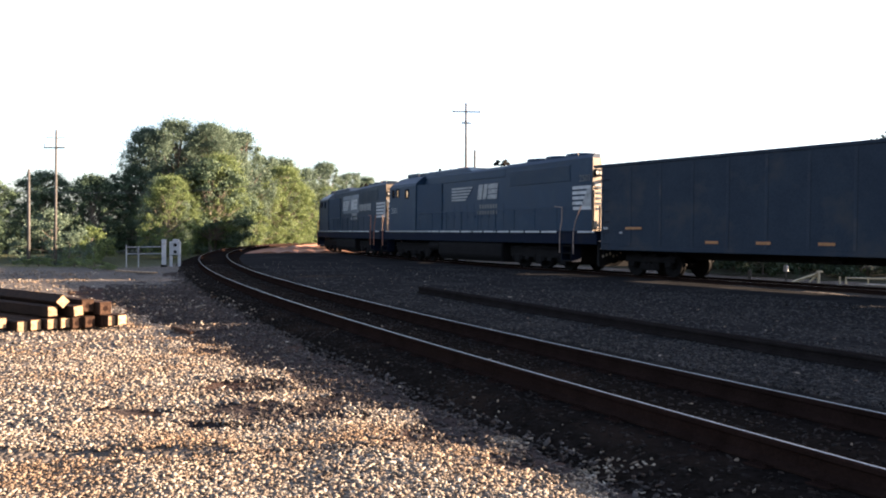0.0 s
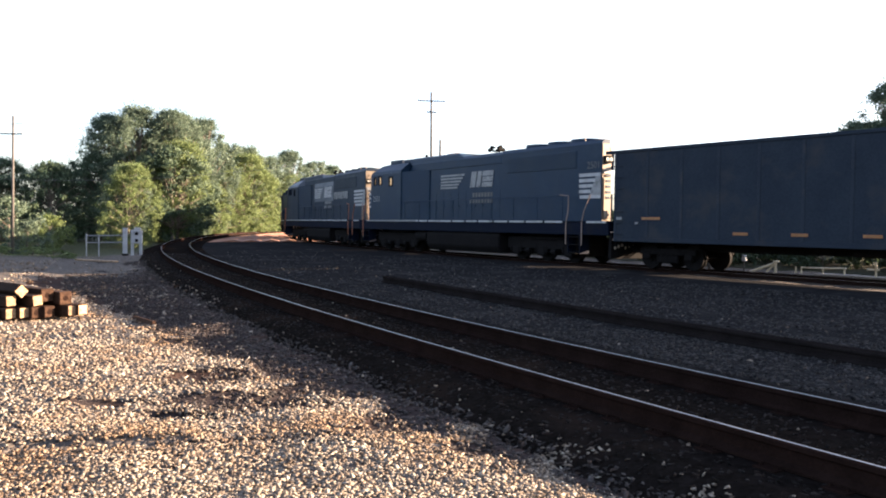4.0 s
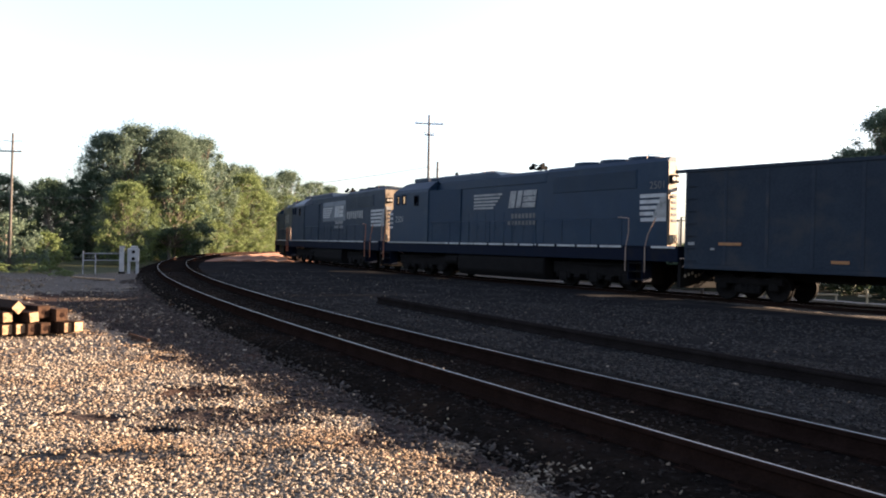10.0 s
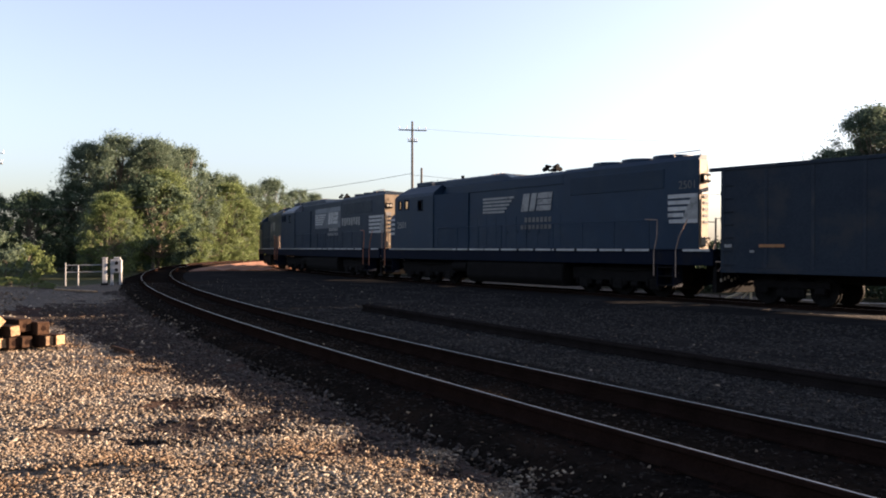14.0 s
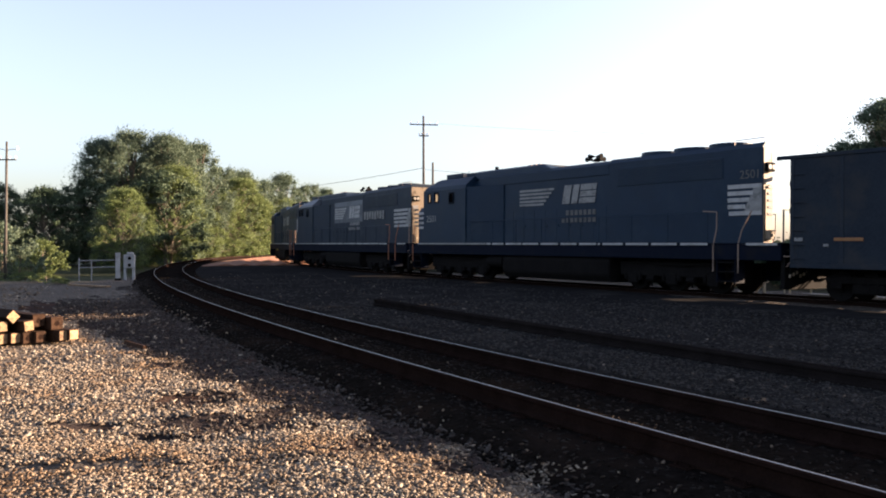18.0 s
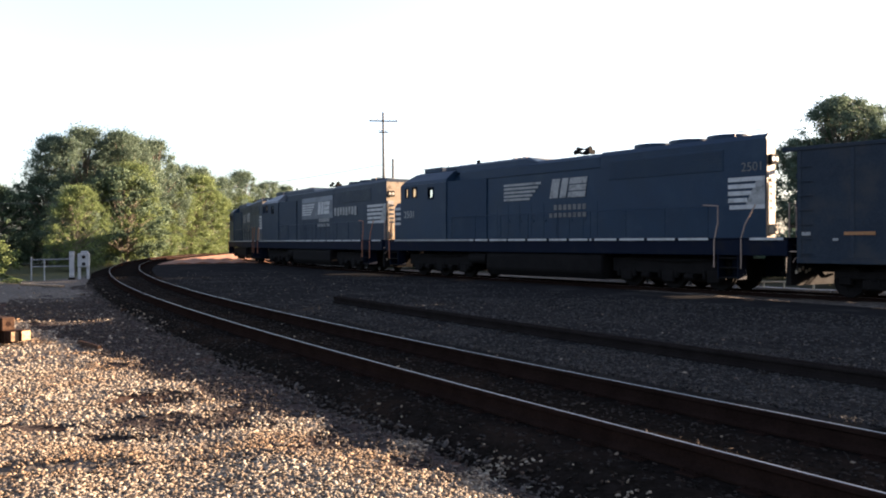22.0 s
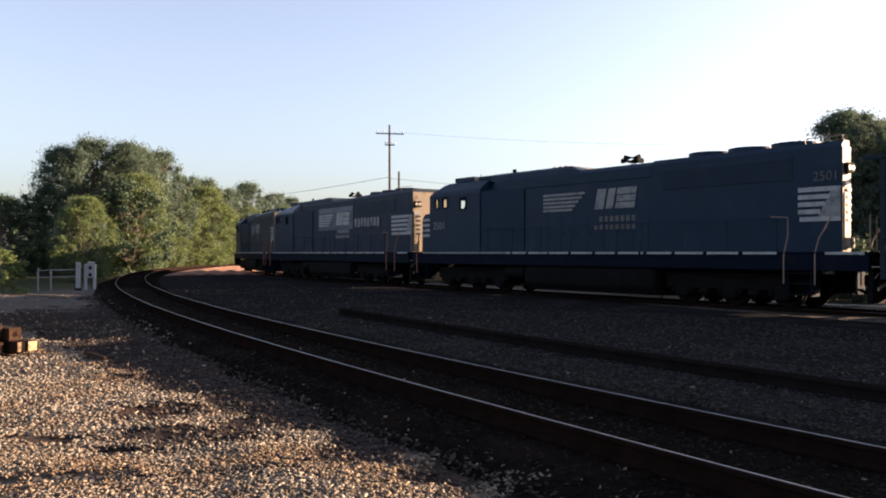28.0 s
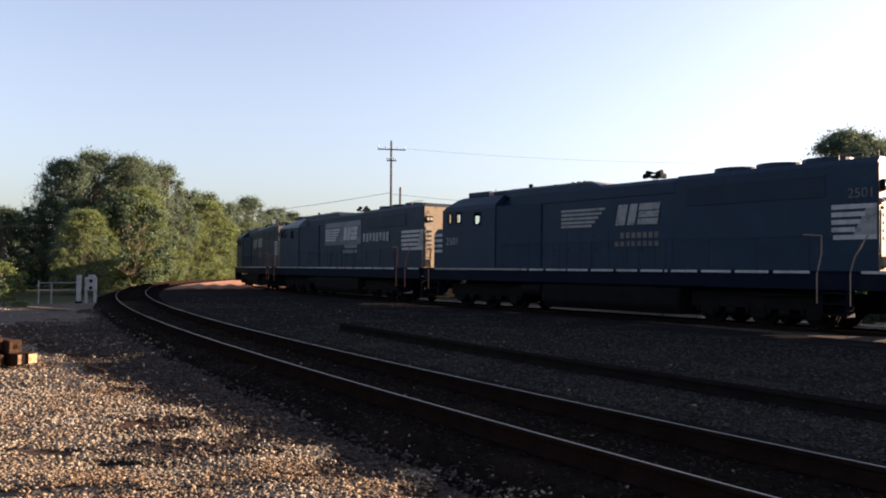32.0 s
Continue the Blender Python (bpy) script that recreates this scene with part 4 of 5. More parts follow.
TREE_KINDS = {
    "big": [tree_meshes(11, 15, 11.5, 0.12, 0.095, M_LEAF, 230, 230), tree_meshes(12, 15, 10.0, 0.10, 0.095, M_LEAF, 220, 230)],
    "pale": [tree_meshes(21, 9, 7.0, 0.04, 0.075, M_LEAF_Y, 170, 200), tree_meshes(22, 8, 6.0, 0.02, 0.075, M_LEAF_Y, 160, 200)],
    "dark": [tree_meshes(31, 11, 9.0, 0.04, 0.12, M_LEAF_SHADE, 150, 170), tree_meshes(32, 10, 8.0, 0.03, 0.12, M_LEAF_SHADE, 140, 170)],
    "mid": [tree_meshes(41, 11, 8.5, 0.06, 0.095, M_LEAF, 170, 200), tree_meshes(42, 12, 8.0, 0.08, 0.095, M_LEAF, 170, 200)],
    "weeds": [tree_meshes(61, 1.6, 3.2, 0.02, 0.06, M_LEAF_SHADE, 50, 130), tree_meshes(62, 1.3, 3.0, 0.02, 0.06, M_LEAF_SHADE, 50, 130)],
    "tuft": [tree_meshes(71, 2.7, 3.4, 0.02, 0.11, M_LEAF_Y, 40, 70), tree_meshes(72, 2.7, 3.4, 0.02, 0.11, M_LEAF_Y, 40, 70)],
    "bush": [tree_meshes(51, 3.0, 4.2, 0.02, 0.075, M_LEAF, 60, 130), tree_meshes(52, 2.4, 3.6, 0.02, 0.075, M_LEAF_Y, 55, 130)],
}
TREE_LABEL = {
    "big": ("tree", "tall broad leafy tree in mid-green spring foliage", "tree"),
    "pale": ("tree", "young tree in sunlit yellow-green foliage", "tree"),
    "dark": ("tree", "leafy tree with shade put into its dark leaf colour", "tree"),
    "mid": ("tree", "leafy green tree at the wood's edge", "tree"),
    "weeds": ("bush", "low weedy bush behind the train, shade in its leaf colour", "bush"),
    "tuft": ("grass_tuft", "low sunlit yellow-green grass tuft at the yard's edge", "grass"),
    "bush": ("bush", "low leafy bush at the foot of the trees", "bush"),
}


def plant(kind, x, y, tall, turn, wide=1.0, pick=0):
    wood, crown = TREE_KINDS[kind][pick % 2]
    name, label, cat = TREE_LABEL[kind]
    base = {"big": 15, "pale": 8.5, "dark": 10.5, "mid": 11.5, "bush": 2.7, "tuft": 2.7, "weeds": 1.45}[kind]
    k = tall / base
    t = thing(name, label, cat, "woods along the line")
    t.matrix_basis = Matrix.Translation((x, y, ground_z(x, y))) @ Matrix.Rotation(turn, 4, "Z") @ Matrix.Diagonal((k * wide, k * wide, k, 1))
    for n, me in (("trunk", wood), ("crown", crown)):
        o = new(n, me)
        o.parent = t


def plant_woods():
    rng = random.Random(4)
    rows = [
        # the great trees and their neighbours, along the outside of the curve
        ("big", -33.5, 82.7, 14.0, 0.4, 0.92, 0),
        ("big", -30.2, 84.7, 13.8, 2.2, 0.85, 1),
        ("big", -37.0, 83.9, 13.2, 4.0, 0.88, 1),
        ("mid", -32.6, 92.8, 14.8, 1.0, 0.85, 0),
        ("mid", -32.8, 101.2, 14.5, 3.0, 0.85, 1),
        ("mid", -33.2, 111.5, 13.7, 5.0, 0.9, 0),
        ("mid", -32.6, 120.0, 12.7, 0.3, 0.9, 1),
        ("mid", -31.3, 128.6, 13.2, 2.2, 0.95, 0),
        ("mid", -29.2, 137.2, 13.7, 4.1, 0.95, 1),
        ("mid", -27.0, 145.8, 13.8, 1.1, 0.9, 0),
        ("mid", -25.5, 154.2, 12.5, 3.1, 0.85, 1),
        ("mid", -23.8, 168.6, 11.4, 2.0, 1.0, 0),
        ("mid", -21.8, 160.0, 11.2, 4.0, 1.1, 1),
        ("mid", -26.0, 176.0, 13.0, 1.0, 1.1, 0),
        ("pale", -31.8, 86.7, 8.9, 0.7, 1.0, 0),
        ("pale", -31.9, 93.0, 8.5, 2.1, 1.0, 1),
        ("pale", -30.3, 110.2, 10.6, 4.4, 1.0, 0),
        ("pale", -30.1, 118.6, 10.2, 1.3, 1.05, 1),
        ("pale", -31.4, 105.8, 8.2, 5.1, 1.0, 0),
        ("pale", -33.6, 86.4, 8.8, 3.3, 1.0, 1),
        ("pale", -29.0, 81.2, 9.6, 5.3, 0.85, 0),
        ("pale", -31.4, 80.4, 8.2, 2.3, 0.85, 1),
        ("pale", -35.6, 85.8, 9.0, 0.9, 1.0, 0),
        ("mid", -28.4, 67.2, 7.2, 2.7, 0.8, 0),
        ("pale", -27.4, 65.4, 6.4, 4.7, 0.95, 0),
        ("pale", -31.6, 99.4, 7.5, 1.9, 0.95, 1),
        ("dark", -35.4, 106.6, 12.6, 1.7, 1.0, 1),
        ("dark", -33.9, 90.2, 11.7, 3.7, 1.0, 0),
        ("pale", -28.7, 131.2, 9.2, 0.4, 1.1, 0),
        ("pale", -26.2, 139.9, 8.6, 2.4, 1.1, 1),
        # woods to the side, in the leaf colour darkened for shade
        ("dark", -40, 78, 7.4, 0.2, 1.1, 0), ("dark", -44, 76, 6.6, 1.2, 1.1, 1), ("dark", -48, 74, 6.8, 2.2, 1.1, 0), ("dark", -52, 72, 6.4, 3.4, 1.1, 1),
        ("dark", -37, 82, 8.6, 4.6, 1.1, 0), ("dark", -56, 70, 7.2, 5.1, 1.1, 1), ("dark", -60, 66, 7.4, 0.9, 1.1, 0), ("dark", -42, 84, 8.0, 2.9, 1.2, 1),
        ("dark", -47, 82, 8.0, 1.9, 1.2, 0), ("dark", -53, 80, 7.6, 3.9, 1.2, 1), ("dark", -59, 78, 8.0, 5.9, 1.2, 0), ("dark", -42.5, 64, 5.6, 0.5, 0.9, 0), ("dark", -39.5, 60, 5.2, 2.5, 0.8, 1),
        ("dark", -29, 80, 9.0, 2.0, 1.1, 0),
        # behind the train
        ("mid", 39.5, 71, 11.8, 0.6, 1.1, 0), ("mid", 36.0, 73, 10.6, 3.6, 1.1, 1), ("mid", 44.5, 70.5, 12.0, 1.9, 1.15, 1), ("dark", 41.0, 74, 11.5, 0.2, 1.2, 0),
        ("big", 36.5, 70, 14.6, 1.1, 0.95, 1), ("big", 43, 68, 14.0, 3.4, 1.0, 0), ("big", 50, 64, 15, 0.2, 1.0, 1), ("mid", 33.2, 72, 11.6, 2.4, 1.05, 0),
        ("big", 38.4, 73, 14.2, 4.2, 1.0, 0), ("mid", 41.5, 66, 12.6, 0.8, 1.2, 0), ("mid", 57, 58, 13, 2.0, 1.1, 1), ("mid", 46, 76, 13.0, 5.0, 1.1, 0), ("big", 62, 50, 14, 4.0, 1.0, 0),
    ]
    for r in rows:
        plant(*r)
    for i in range(44):
        a = 48 + 2.4 * i
        if 56 < a < 80:
            continue
        x, y, _ = line_a(a, rng.uniform(7.4, 10.4) + 0.02 * a)
        plant("bush", x, y, rng.uniform(1.6, 3.6), rng.uniform(0, 6), 1.0, i)
    for x, y, tall, wide in ((-21.6, 40.2, 0.45, 3.4), (-19.4, 38.0, 0.38, 3.6), (-24.2, 41.5, 0.5, 3.4), (-17.9, 36.3, 0.3, 3.0)):
        plant("tuft", x, y, tall, x, wide, 1)
    for i in range(6):
        plant("bush", -64 + 2.1 * i + rng.uniform(-1, 1), 58 + 0.25 * i + rng.uniform(-2, 2), rng.uniform(2.0, 3.6), rng.uniform(0, 6), 1.0, 0)
    for i in range(16):
        plant("bush", 4 + 4.2 * i + rng.uniform(-1, 1), 72 - 1.6 * i + rng.uniform(-2, 2), rng.uniform(1.6, 2.6), rng.uniform(0, 6), 1.2, i)


plant_woods()


# ---------------------------------------------------------------- beyond the train
def far_side():
    """Low switch gear and pipework just beyond the train's track, seen under the cars."""
    s = thing("switch_stand", "low braced switch stand behind the train, sun in its yellow colour", "switch stand")
    part("post", boxm(10.90, 10.99, 30.06, 30.14, -0.30, 0.24, bevel=0.01), M_PALEPIPE, s)
    part("brace", rodm((10.93, 30.12, 0.20), (9.95, 30.46, -0.22), 0.045, None, 8), M_PALEPIPE, s)
    part("brace", rodm((10.93, 30.12, 0.18), (10.57, 30.25, -0.24), 0.035, None, 8), M_PALEPIPE, s)
    part("base_plate", boxm(9.85, 11.1, 30.0, 30.5, -0.32, -0.20, bevel=0.02), M_TIE, s)
    part("lever", boxm(10.86, 11.06, 30.02, 30.12, 0.24, 0.30, bevel=0.01), M_PALEPIPE, s)
    l = thing("switch_lamp", "short lamp post with a pale round head", "lamp post")
    part("post", rodm((10.0, 30.62, -0.3), (10.0, 30.62, 0.24), 0.03, None, 8), M_POLE, l)
    part("head", rodm((10.0, 30.62, 0.24), (10.0, 30.62, 0.46), 0.09, 0.075, 12), M_BOX, l)
    p = thing("marker_post", "short wooden marker post", "post")
    part("post", boxm(8.88, 8.98, 31.26, 31.36, -0.3, 0.24, bevel=0.01), M_POLE, p)
    f = thing("pipe_fence", "low pale pipe rail on short posts behind the train", "fence")
    for x, y in ((11.40, 29.41), (11.57, 29.34), (12.10, 28.85), (12.61, 28.35)):
        part("post", rodm((x, y, -0.3), (x, y, 0.13), 0.03, None, 8), M_PALEPIPE, f)
    part("rail", rodm((11.57, 29.34, 0.09), (12.66, 28.30, 0.13), 0.028, None, 8), M_PALEPIPE, f)
    q = thing("pipe_stand", "pale pipe standing up with a short crossbar", "pipe")
    part("post", rodm((13.24, 27.50, -0.3), (13.24, 27.50, 0.38), 0.035, None, 8), M_PALEPIPE, q)
    part("crossbar", rodm((13.0, 27.62, 0.14), (13.34, 27.45, 0.14), 0.03, None, 8), M_PALEPIPE, q)
    c = thing("concrete_slab", "long low pale concrete slab beside the far track", "slab")
    d = Vector((14.21 - 11.38, 25.87 - 28.88, 0)).normalized()
    for k in range(4):
        m = Matrix.Translation((12.0, 29.0, 0)) @ Matrix.Rotation(math.atan2(d.y, d.x), 4, "Z")
        b = part("slab", boxm(k * 1.35, k * 1.35 + 1.31, -0.35, 0.35, -0.3, -0.075 - 0.012 * (k % 2), bevel=0.015), M_CONCRETE, c)
        b.matrix_basis = m
    # unseen trees added round the back of the yard to block low sky light
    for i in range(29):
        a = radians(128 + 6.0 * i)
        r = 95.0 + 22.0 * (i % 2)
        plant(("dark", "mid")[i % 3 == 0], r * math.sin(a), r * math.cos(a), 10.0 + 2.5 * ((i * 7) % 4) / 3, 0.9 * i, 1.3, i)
    for x, y, l, a, z in ((-5.75, 14.3, 1.0, -50, -0.17), (-7.3, 21.6, 1.1, 35, -0.17), (-6.6, 20.2, 0.9, 30, -0.18)):
        w = thing("wood_scrap", "short dark splintered piece of wood lying in the gravel", "wood", "wood scraps")
        w.matrix_basis = Matrix.Translation((x, y, ground_z(x, y) + 0.045)) @ Matrix.Rotation(radians(a), 4, "Z")
        part("splinter", prism([(-0.035, -0.03), (0.04, -0.03), (0.025, 0.025), (-0.02, 0.03)], "x", -l / 2, l / 2), M_TIMBER, w)
    w = thing("plank", "pale weathered plank lying flat on the dirt", "plank", m=pose(-15.6, 34.05, ground_z(-15.6, 34.05) + 0.03, 0, 0, -32))
    part("board", boxm(-1.35, 1.35, -0.12, 0.12, -0.03, 0.03, bevel=0.008), M_TIMBER_END, w)
    rng = random.Random(12)
    for i in range(78):
        x, y, _ = line_b(-46 + 1.35 * i, -rng.uniform(5.4, 6.6) - 1.9 * (i % 3))
        plant("weeds", x, y, rng.uniform(0.9, 1.5) + 0.35 * (i % 3), rng.uniform(0, 6), 1.2, i)


far_side()



# ---------------------------------------------------------------- the train
# Vehicles are built along x (front ahead), y to the camera's side, z from the rail head; x = 0 lies 8 m ahead of the hood's rear face.
def bars(parent, name, mat, x0, x1, y, zs, h, label, slant=0.0):
    """Horizontal painted stripes; slant shortens the lower ones at their forward or rear end."""
    for i, z in enumerate(zs):
        a, b = x0, x1 - slant * i
        part(name, boxm(min(a, b), max(a, b), y, y + 0.006, z - h / 2, z + h / 2), mat, parent, label if i == 0 else "")


def text_mesh(body, size, mat, name):
    cu = bpy.data.curves.new(name, "FONT")
    cu.body, cu.size, cu.extrude, cu.align_x = body, size, 0.003, "LEFT"
    ob = bpy.data.objects.new(name, cu)
    scene.collection.objects.link(ob)
    dg = bpy.context.evaluated_depsgraph_get()
    me = bpy.data.meshes.new_from_object(ob.evaluated_get(dg))
    bpy.data.objects.remove(ob)
    me.materials.clear()
    me.materials.append(mat)
    return me


def lettering(parent, body, x, y, z, size, mat, name="lettering"):
    """Upright letters on the camera's side, read from there: they run towards -x."""
    o = new(name, text_mesh(body, size, mat, name))
    o.parent = parent
    o.matrix_basis = Matrix.Translation((x, y, z)) @ Matrix.Rotation(math.pi, 4, "Z") @ Matrix.Rotation(math.pi / 2, 4, "X")
    return o


WHEELS = []


def wheelset(parent, x, r, name="wheelset"):
    bm = bmesh.new()
    for y in (-0.72, 0.72):
        s = 1 if y > 0 else -1
        rod(bm, (0, y - 0.06 * s, 0), (0, y + 0.07 * s, 0), r, r, 24)
        rod(bm, (0, y - 0.09 * s, 0), (0, y - 0.05 * s, 0), r + 0.025, r + 0.025, 24)
        rod(bm, (0, y + 0.07 * s, 0), (0, y + 0.12 * s, 0), 0.17, 0.15, 12)
        for k in range(5):
            a = 2 * math.pi * k / 5
            rod(bm, (0.6 * r * math.cos(a), y + 0.06 * s, 0.6 * r * math.sin(a)), (0.6 * r * math.cos(a), y + 0.085 * s, 0.6 * r * math.sin(a)), 0.05, None, 8)
    rod(bm, (0, -0.95, 0), (0, 0.95, 0), 0.08, None, 10)
    o = part(name, bm, M_UNDER, parent, "worn steel wheels on an axle")
    o.location = (x, 0, r)
    WHEELS.append((o, x, r))
    return o


def loco_truck(parent, x, half=1.75):
    """A three-axle truck: side frames, journal boxes, springs, brake gear."""
    t = new("truck")
    t.parent = parent
    bm = bmesh.new()
    for y in (-1.12, 1.02):
        box(bm, x - half - 0.62, x + half + 0.62, y, y + 0.1, 0.50, 0.98, 0.03)
        for dx in (-half, 0, half):
            box(bm, x + dx - 0.24, x + dx + 0.24, y - 0.03, y + 0.13, 0.22, 0.62, 0.04)
            for k in (-0.34, 0.34):
                rod(bm, (x + dx + k, y + 0.05, 0.36), (x + dx + k, y + 0.05, 0.62), 0.085, None, 10)
        for dx in (-half / 2, half / 2):
            rod(bm, (x + dx - 0.16, y + 0.1, 0.42), (x + dx + 0.16, y + 0.1, 0.42), 0.1, None, 10)
            rod(bm, (x + dx, y + 0.06, 0.15), (x + dx, y + 0.06, 0.6), 0.03, None, 6)
    box(bm, x - 0.5, x + 0.5, -1.05, 1.05, 0.7, 1.0, 0.04)
    box(bm, x - half - 0.3, x + half + 0.3, -0.62, 0.62, 0.24, 1.1, 0.05)
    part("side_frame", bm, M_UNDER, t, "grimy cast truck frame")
    for dx in (-half, 0, half):
        wheelset(t, x + dx, 0.51)
    pipe_bm = pipe([(x - half, 1.18, 0.95), (x - 0.4, 1.22, 0.90), (x + half, 1.18, 0.97)], 0.022, 6)
    part("sand_pipe", pipe_bm, M_UNDER, t)
    return t


def grab(parent, pts, mat, r=0.02, name="handrail", label=""):
    return part(name, pipe([Vector(p) for p in pts], r, 7), mat, parent, label)


def steps(parent, x, y, sgn):
    """A stair well at the corner of the deck: treads and a back plate."""
    w = new("stairwell")
    w.parent = parent
    part("back_plate", boxm(x - 0.32, x + 0.32, y - 0.5 * sgn, y - 0.46 * sgn, 0.42, 1.3), M_FRAME, w)
    for z in (0.42, 0.72, 1.02):
        part("tread", boxm(x - 0.32, x + 0.32, min(y, y - 0.42 * sgn), max(y, y - 0.42 * sgn), z, z + 0.04, bevel=0.008), M_UNDER, w)
    for dx in (-0.34, 0.34):
        part("side_plate", boxm(x + dx - 0.015, x + dx + 0.015, min(y, y - 0.44 * sgn), max(y, y - 0.44 * sgn), 0.4, 1.3), M_FRAME, w)
    return w


def coupler(parent, x, sgn):
    c = new("coupler")
    c.parent = parent
    bm = boxm(min(x, x + 0.62 * sgn), max(x, x + 0.62 * sgn), -0.11, 0.11, 0.72, 0.98, bevel=0.03)
    box(bm, min(x + 0.42 * sgn, x + 0.72 * sgn), max(x + 0.42 * sgn, x + 0.72 * sgn), -0.2, 0.2, 0.68, 1.02, 0.05)
    part("knuckle", bm, M_UNDER, c, "heavy rusty coupler head")
    for y in (-0.75, -0.55, 0.5, 0.62, 0.75):
        z = 1.15
        pts = [Vector((x, y, z)), Vector((x + 0.25 * sgn, y, 0.78)), Vector((x + 0.5 * sgn, y * 0.9, 0.52)), Vector((x + 0.68 * sgn, y * 0.85, 0.62))]
        part("air_hose", pipe(pts, 0.028, 7), M_UNDER, c, "black rubber air hose")
    for y in (0.66, 0.78, 0.90, 1.02):
        part("hose_fitting", rodm((x + 0.02 * sgn, y, 1.02), (x + 0.12 * sgn, y, 0.96), 0.035, None, 8), M_SUN_CREAM, c, "pale brass hose end")
    return c


def rounded_ring(x0, x1, z0, z1, y0, y1, rim, corner):
    """A window frame: outside a rectangle, inside an opening with rounded corners."""
    bm = bmesh.new()
    cx, cz, hx, hz = (x0 + x1) / 2, (z0 + z1) / 2, (x1 - x0) / 2, (z1 - z0) / 2
    inner, outer = [], []
    for sx, sz, a0 in ((1, 1, 0), (-1, 1, 90), (-1, -1, 180), (1, -1, 270)):
        for k in range(5):
            a = radians(a0 + 22.5 * k)
            p, q = cx + sx * (hx - corner) + corner * math.cos(a), cz + sz * (hz - corner) + corner * math.sin(a)
            inner.append((p, q))
            outer.append((cx + sx * (hx + rim), cz + sz * (hz + rim)) if k == 2 else (p + rim * math.cos(a) * 1.05, q + rim * math.sin(a) * 1.05))
    rings = [[bm.verts.new((p, y, q)) for p, q in pts] for y in (y0, y1) for pts in (inner, outer)]
    n = len(inner)
    for a, b in ((0, 1), (1, 3), (3, 2), (2, 0)):
        for k in range(n):
            bm.faces.new((rings[a][k], rings[a][(k + 1) % n], rings[b][(k + 1) % n], rings[b][k]))
    bmesh.ops.recalc_face_normals(bm, faces=bm.faces)
    return bm


def locomotive(label, paint, old, num="", nose_end=20.25, emblem=True, panel=False):
    t = thing("locomotive", label, "locomotive", "train")
    X = lambda u: u - 8.0
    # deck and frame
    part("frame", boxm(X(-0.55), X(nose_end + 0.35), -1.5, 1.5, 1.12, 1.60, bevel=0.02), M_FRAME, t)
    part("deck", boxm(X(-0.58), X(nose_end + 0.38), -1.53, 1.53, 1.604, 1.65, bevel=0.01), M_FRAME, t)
    part("fuel_tank", prism([(-1.44, 0.46), (-1.25, 0.20), (1.25, 0.20), (1.44, 0.46), (1.44, 1.0), (1.36, 1.116), (-1.36, 1.116), (-1.44, 1.0)], "x", X(6.5), X(12.9), 0.05), M_UNDER, t, "grimy fuel tank under the frame")
    for y in (-1.3, 1.3):
        part("air_reservoir", rodm((X(13.0), y * 0.92, 0.84), (X(14.1), y * 0.92, 0.84), 0.24, None, 16), M_UNDER, t)
    loco_truck(t, X(3.9))
    loco_truck(t, X(16.6))
    # hood: side walls, rounded top edge
    hood = [(-0.95, 1.654), (0.95, 1.654), (0.95, 4.28), (0.86, 4.47), (0.7, 4.55), (-0.7, 4.55), (-0.86, 4.47), (-0.95, 4.28)]
    part("hood", prism(hood, "x", X(7.0), X(15.6)), paint, t, "long engine hood")
    rad = [(-0.95, 1.654), (0.95, 1.654), (0.97, 4.2), (0.97, 4.60), (0.84, 4.75), (-0.84, 4.75), (-0.97, 4.60), (-0.97, 4.2)]
    rear = 0.08 if panel else 0.45
    rb = prism(rad, "x", X(rear), X(6.996))
    if not panel:
        for v in [v for v in rb.verts if v.co.x < X(1.0) and v.co.y < 0]:
            v.co.y = 0.56 if v.co.z > 4.55 else 0.50
        bmesh.ops.recalc_face_normals(rb, faces=rb.faces)
    part("radiator_section", rb, paint, t, "square radiator end of the hood" if panel else "radiator end of the hood with one slanted corner")
    # radiator screens
    for s in (1, -1):
        y = 0.955 * s
        g = part("radiator_grille", boxm(X(1.9), X(6.6), min(y, y + 0.035 * s), max(y, y + 0.035 * s), 3.72, 4.40, bevel=0.01), paint, t, "dark radiator screen")
        for k in range(7):
            part("slat", boxm(X(1.95), X(6.55), min(y + 0.036 * s, y + 0.055 * s), max(y + 0.036 * s, y + 0.055 * s), 3.79 + k * 0.085, 3.81 + k * 0.085), paint, g)
    # hood doors and their latches
    for s in (1, -1):
        y = 0.952 * s
        for k in range(9):
            u = 7.15 + k * 0.70
            d = part("hood_door", boxm(X(u), X(u + 0.66), min(y, y + 0.008 * s), max(y, y + 0.008 * s), 1.75, 3.02), paint, t)
            if s > 0:
                part("latch", boxm(X(u + 0.56), X(u + 0.60), y + 0.009, y + 0.03, 2.3, 2.40), paint, d)
        fc = boxm(X(13.4), X(15.592), min(0.96 * s, 1.45 * s), max(0.96 * s, 1.45 * s), 1.656, 4.2)
        for v in fc.verts:
            if v.co.x < X(14):
                v.co.y = s * (0.962 if abs(v.co.y) < 1.2 else 1.0)
        part("filter_cabinet", fc, paint, t, "filter cabinet widening towards the cab")
    # roof: fans, dynamic brake blister, exhaust, horn, aerials
    for u in (2.35, 3.85, 5.35):
        f = part("radiator_fan", rodm((X(u), 0, 4.70), (X(u), 0, 4.91), 0.72, 0.70, 26), paint, t, "low round radiator fan housing")
        part("fan_guard", rodm((X(u), 0, 4.911), (X(u), 0, 4.935), 0.56, 0.4, 20), M_UNDER, f)
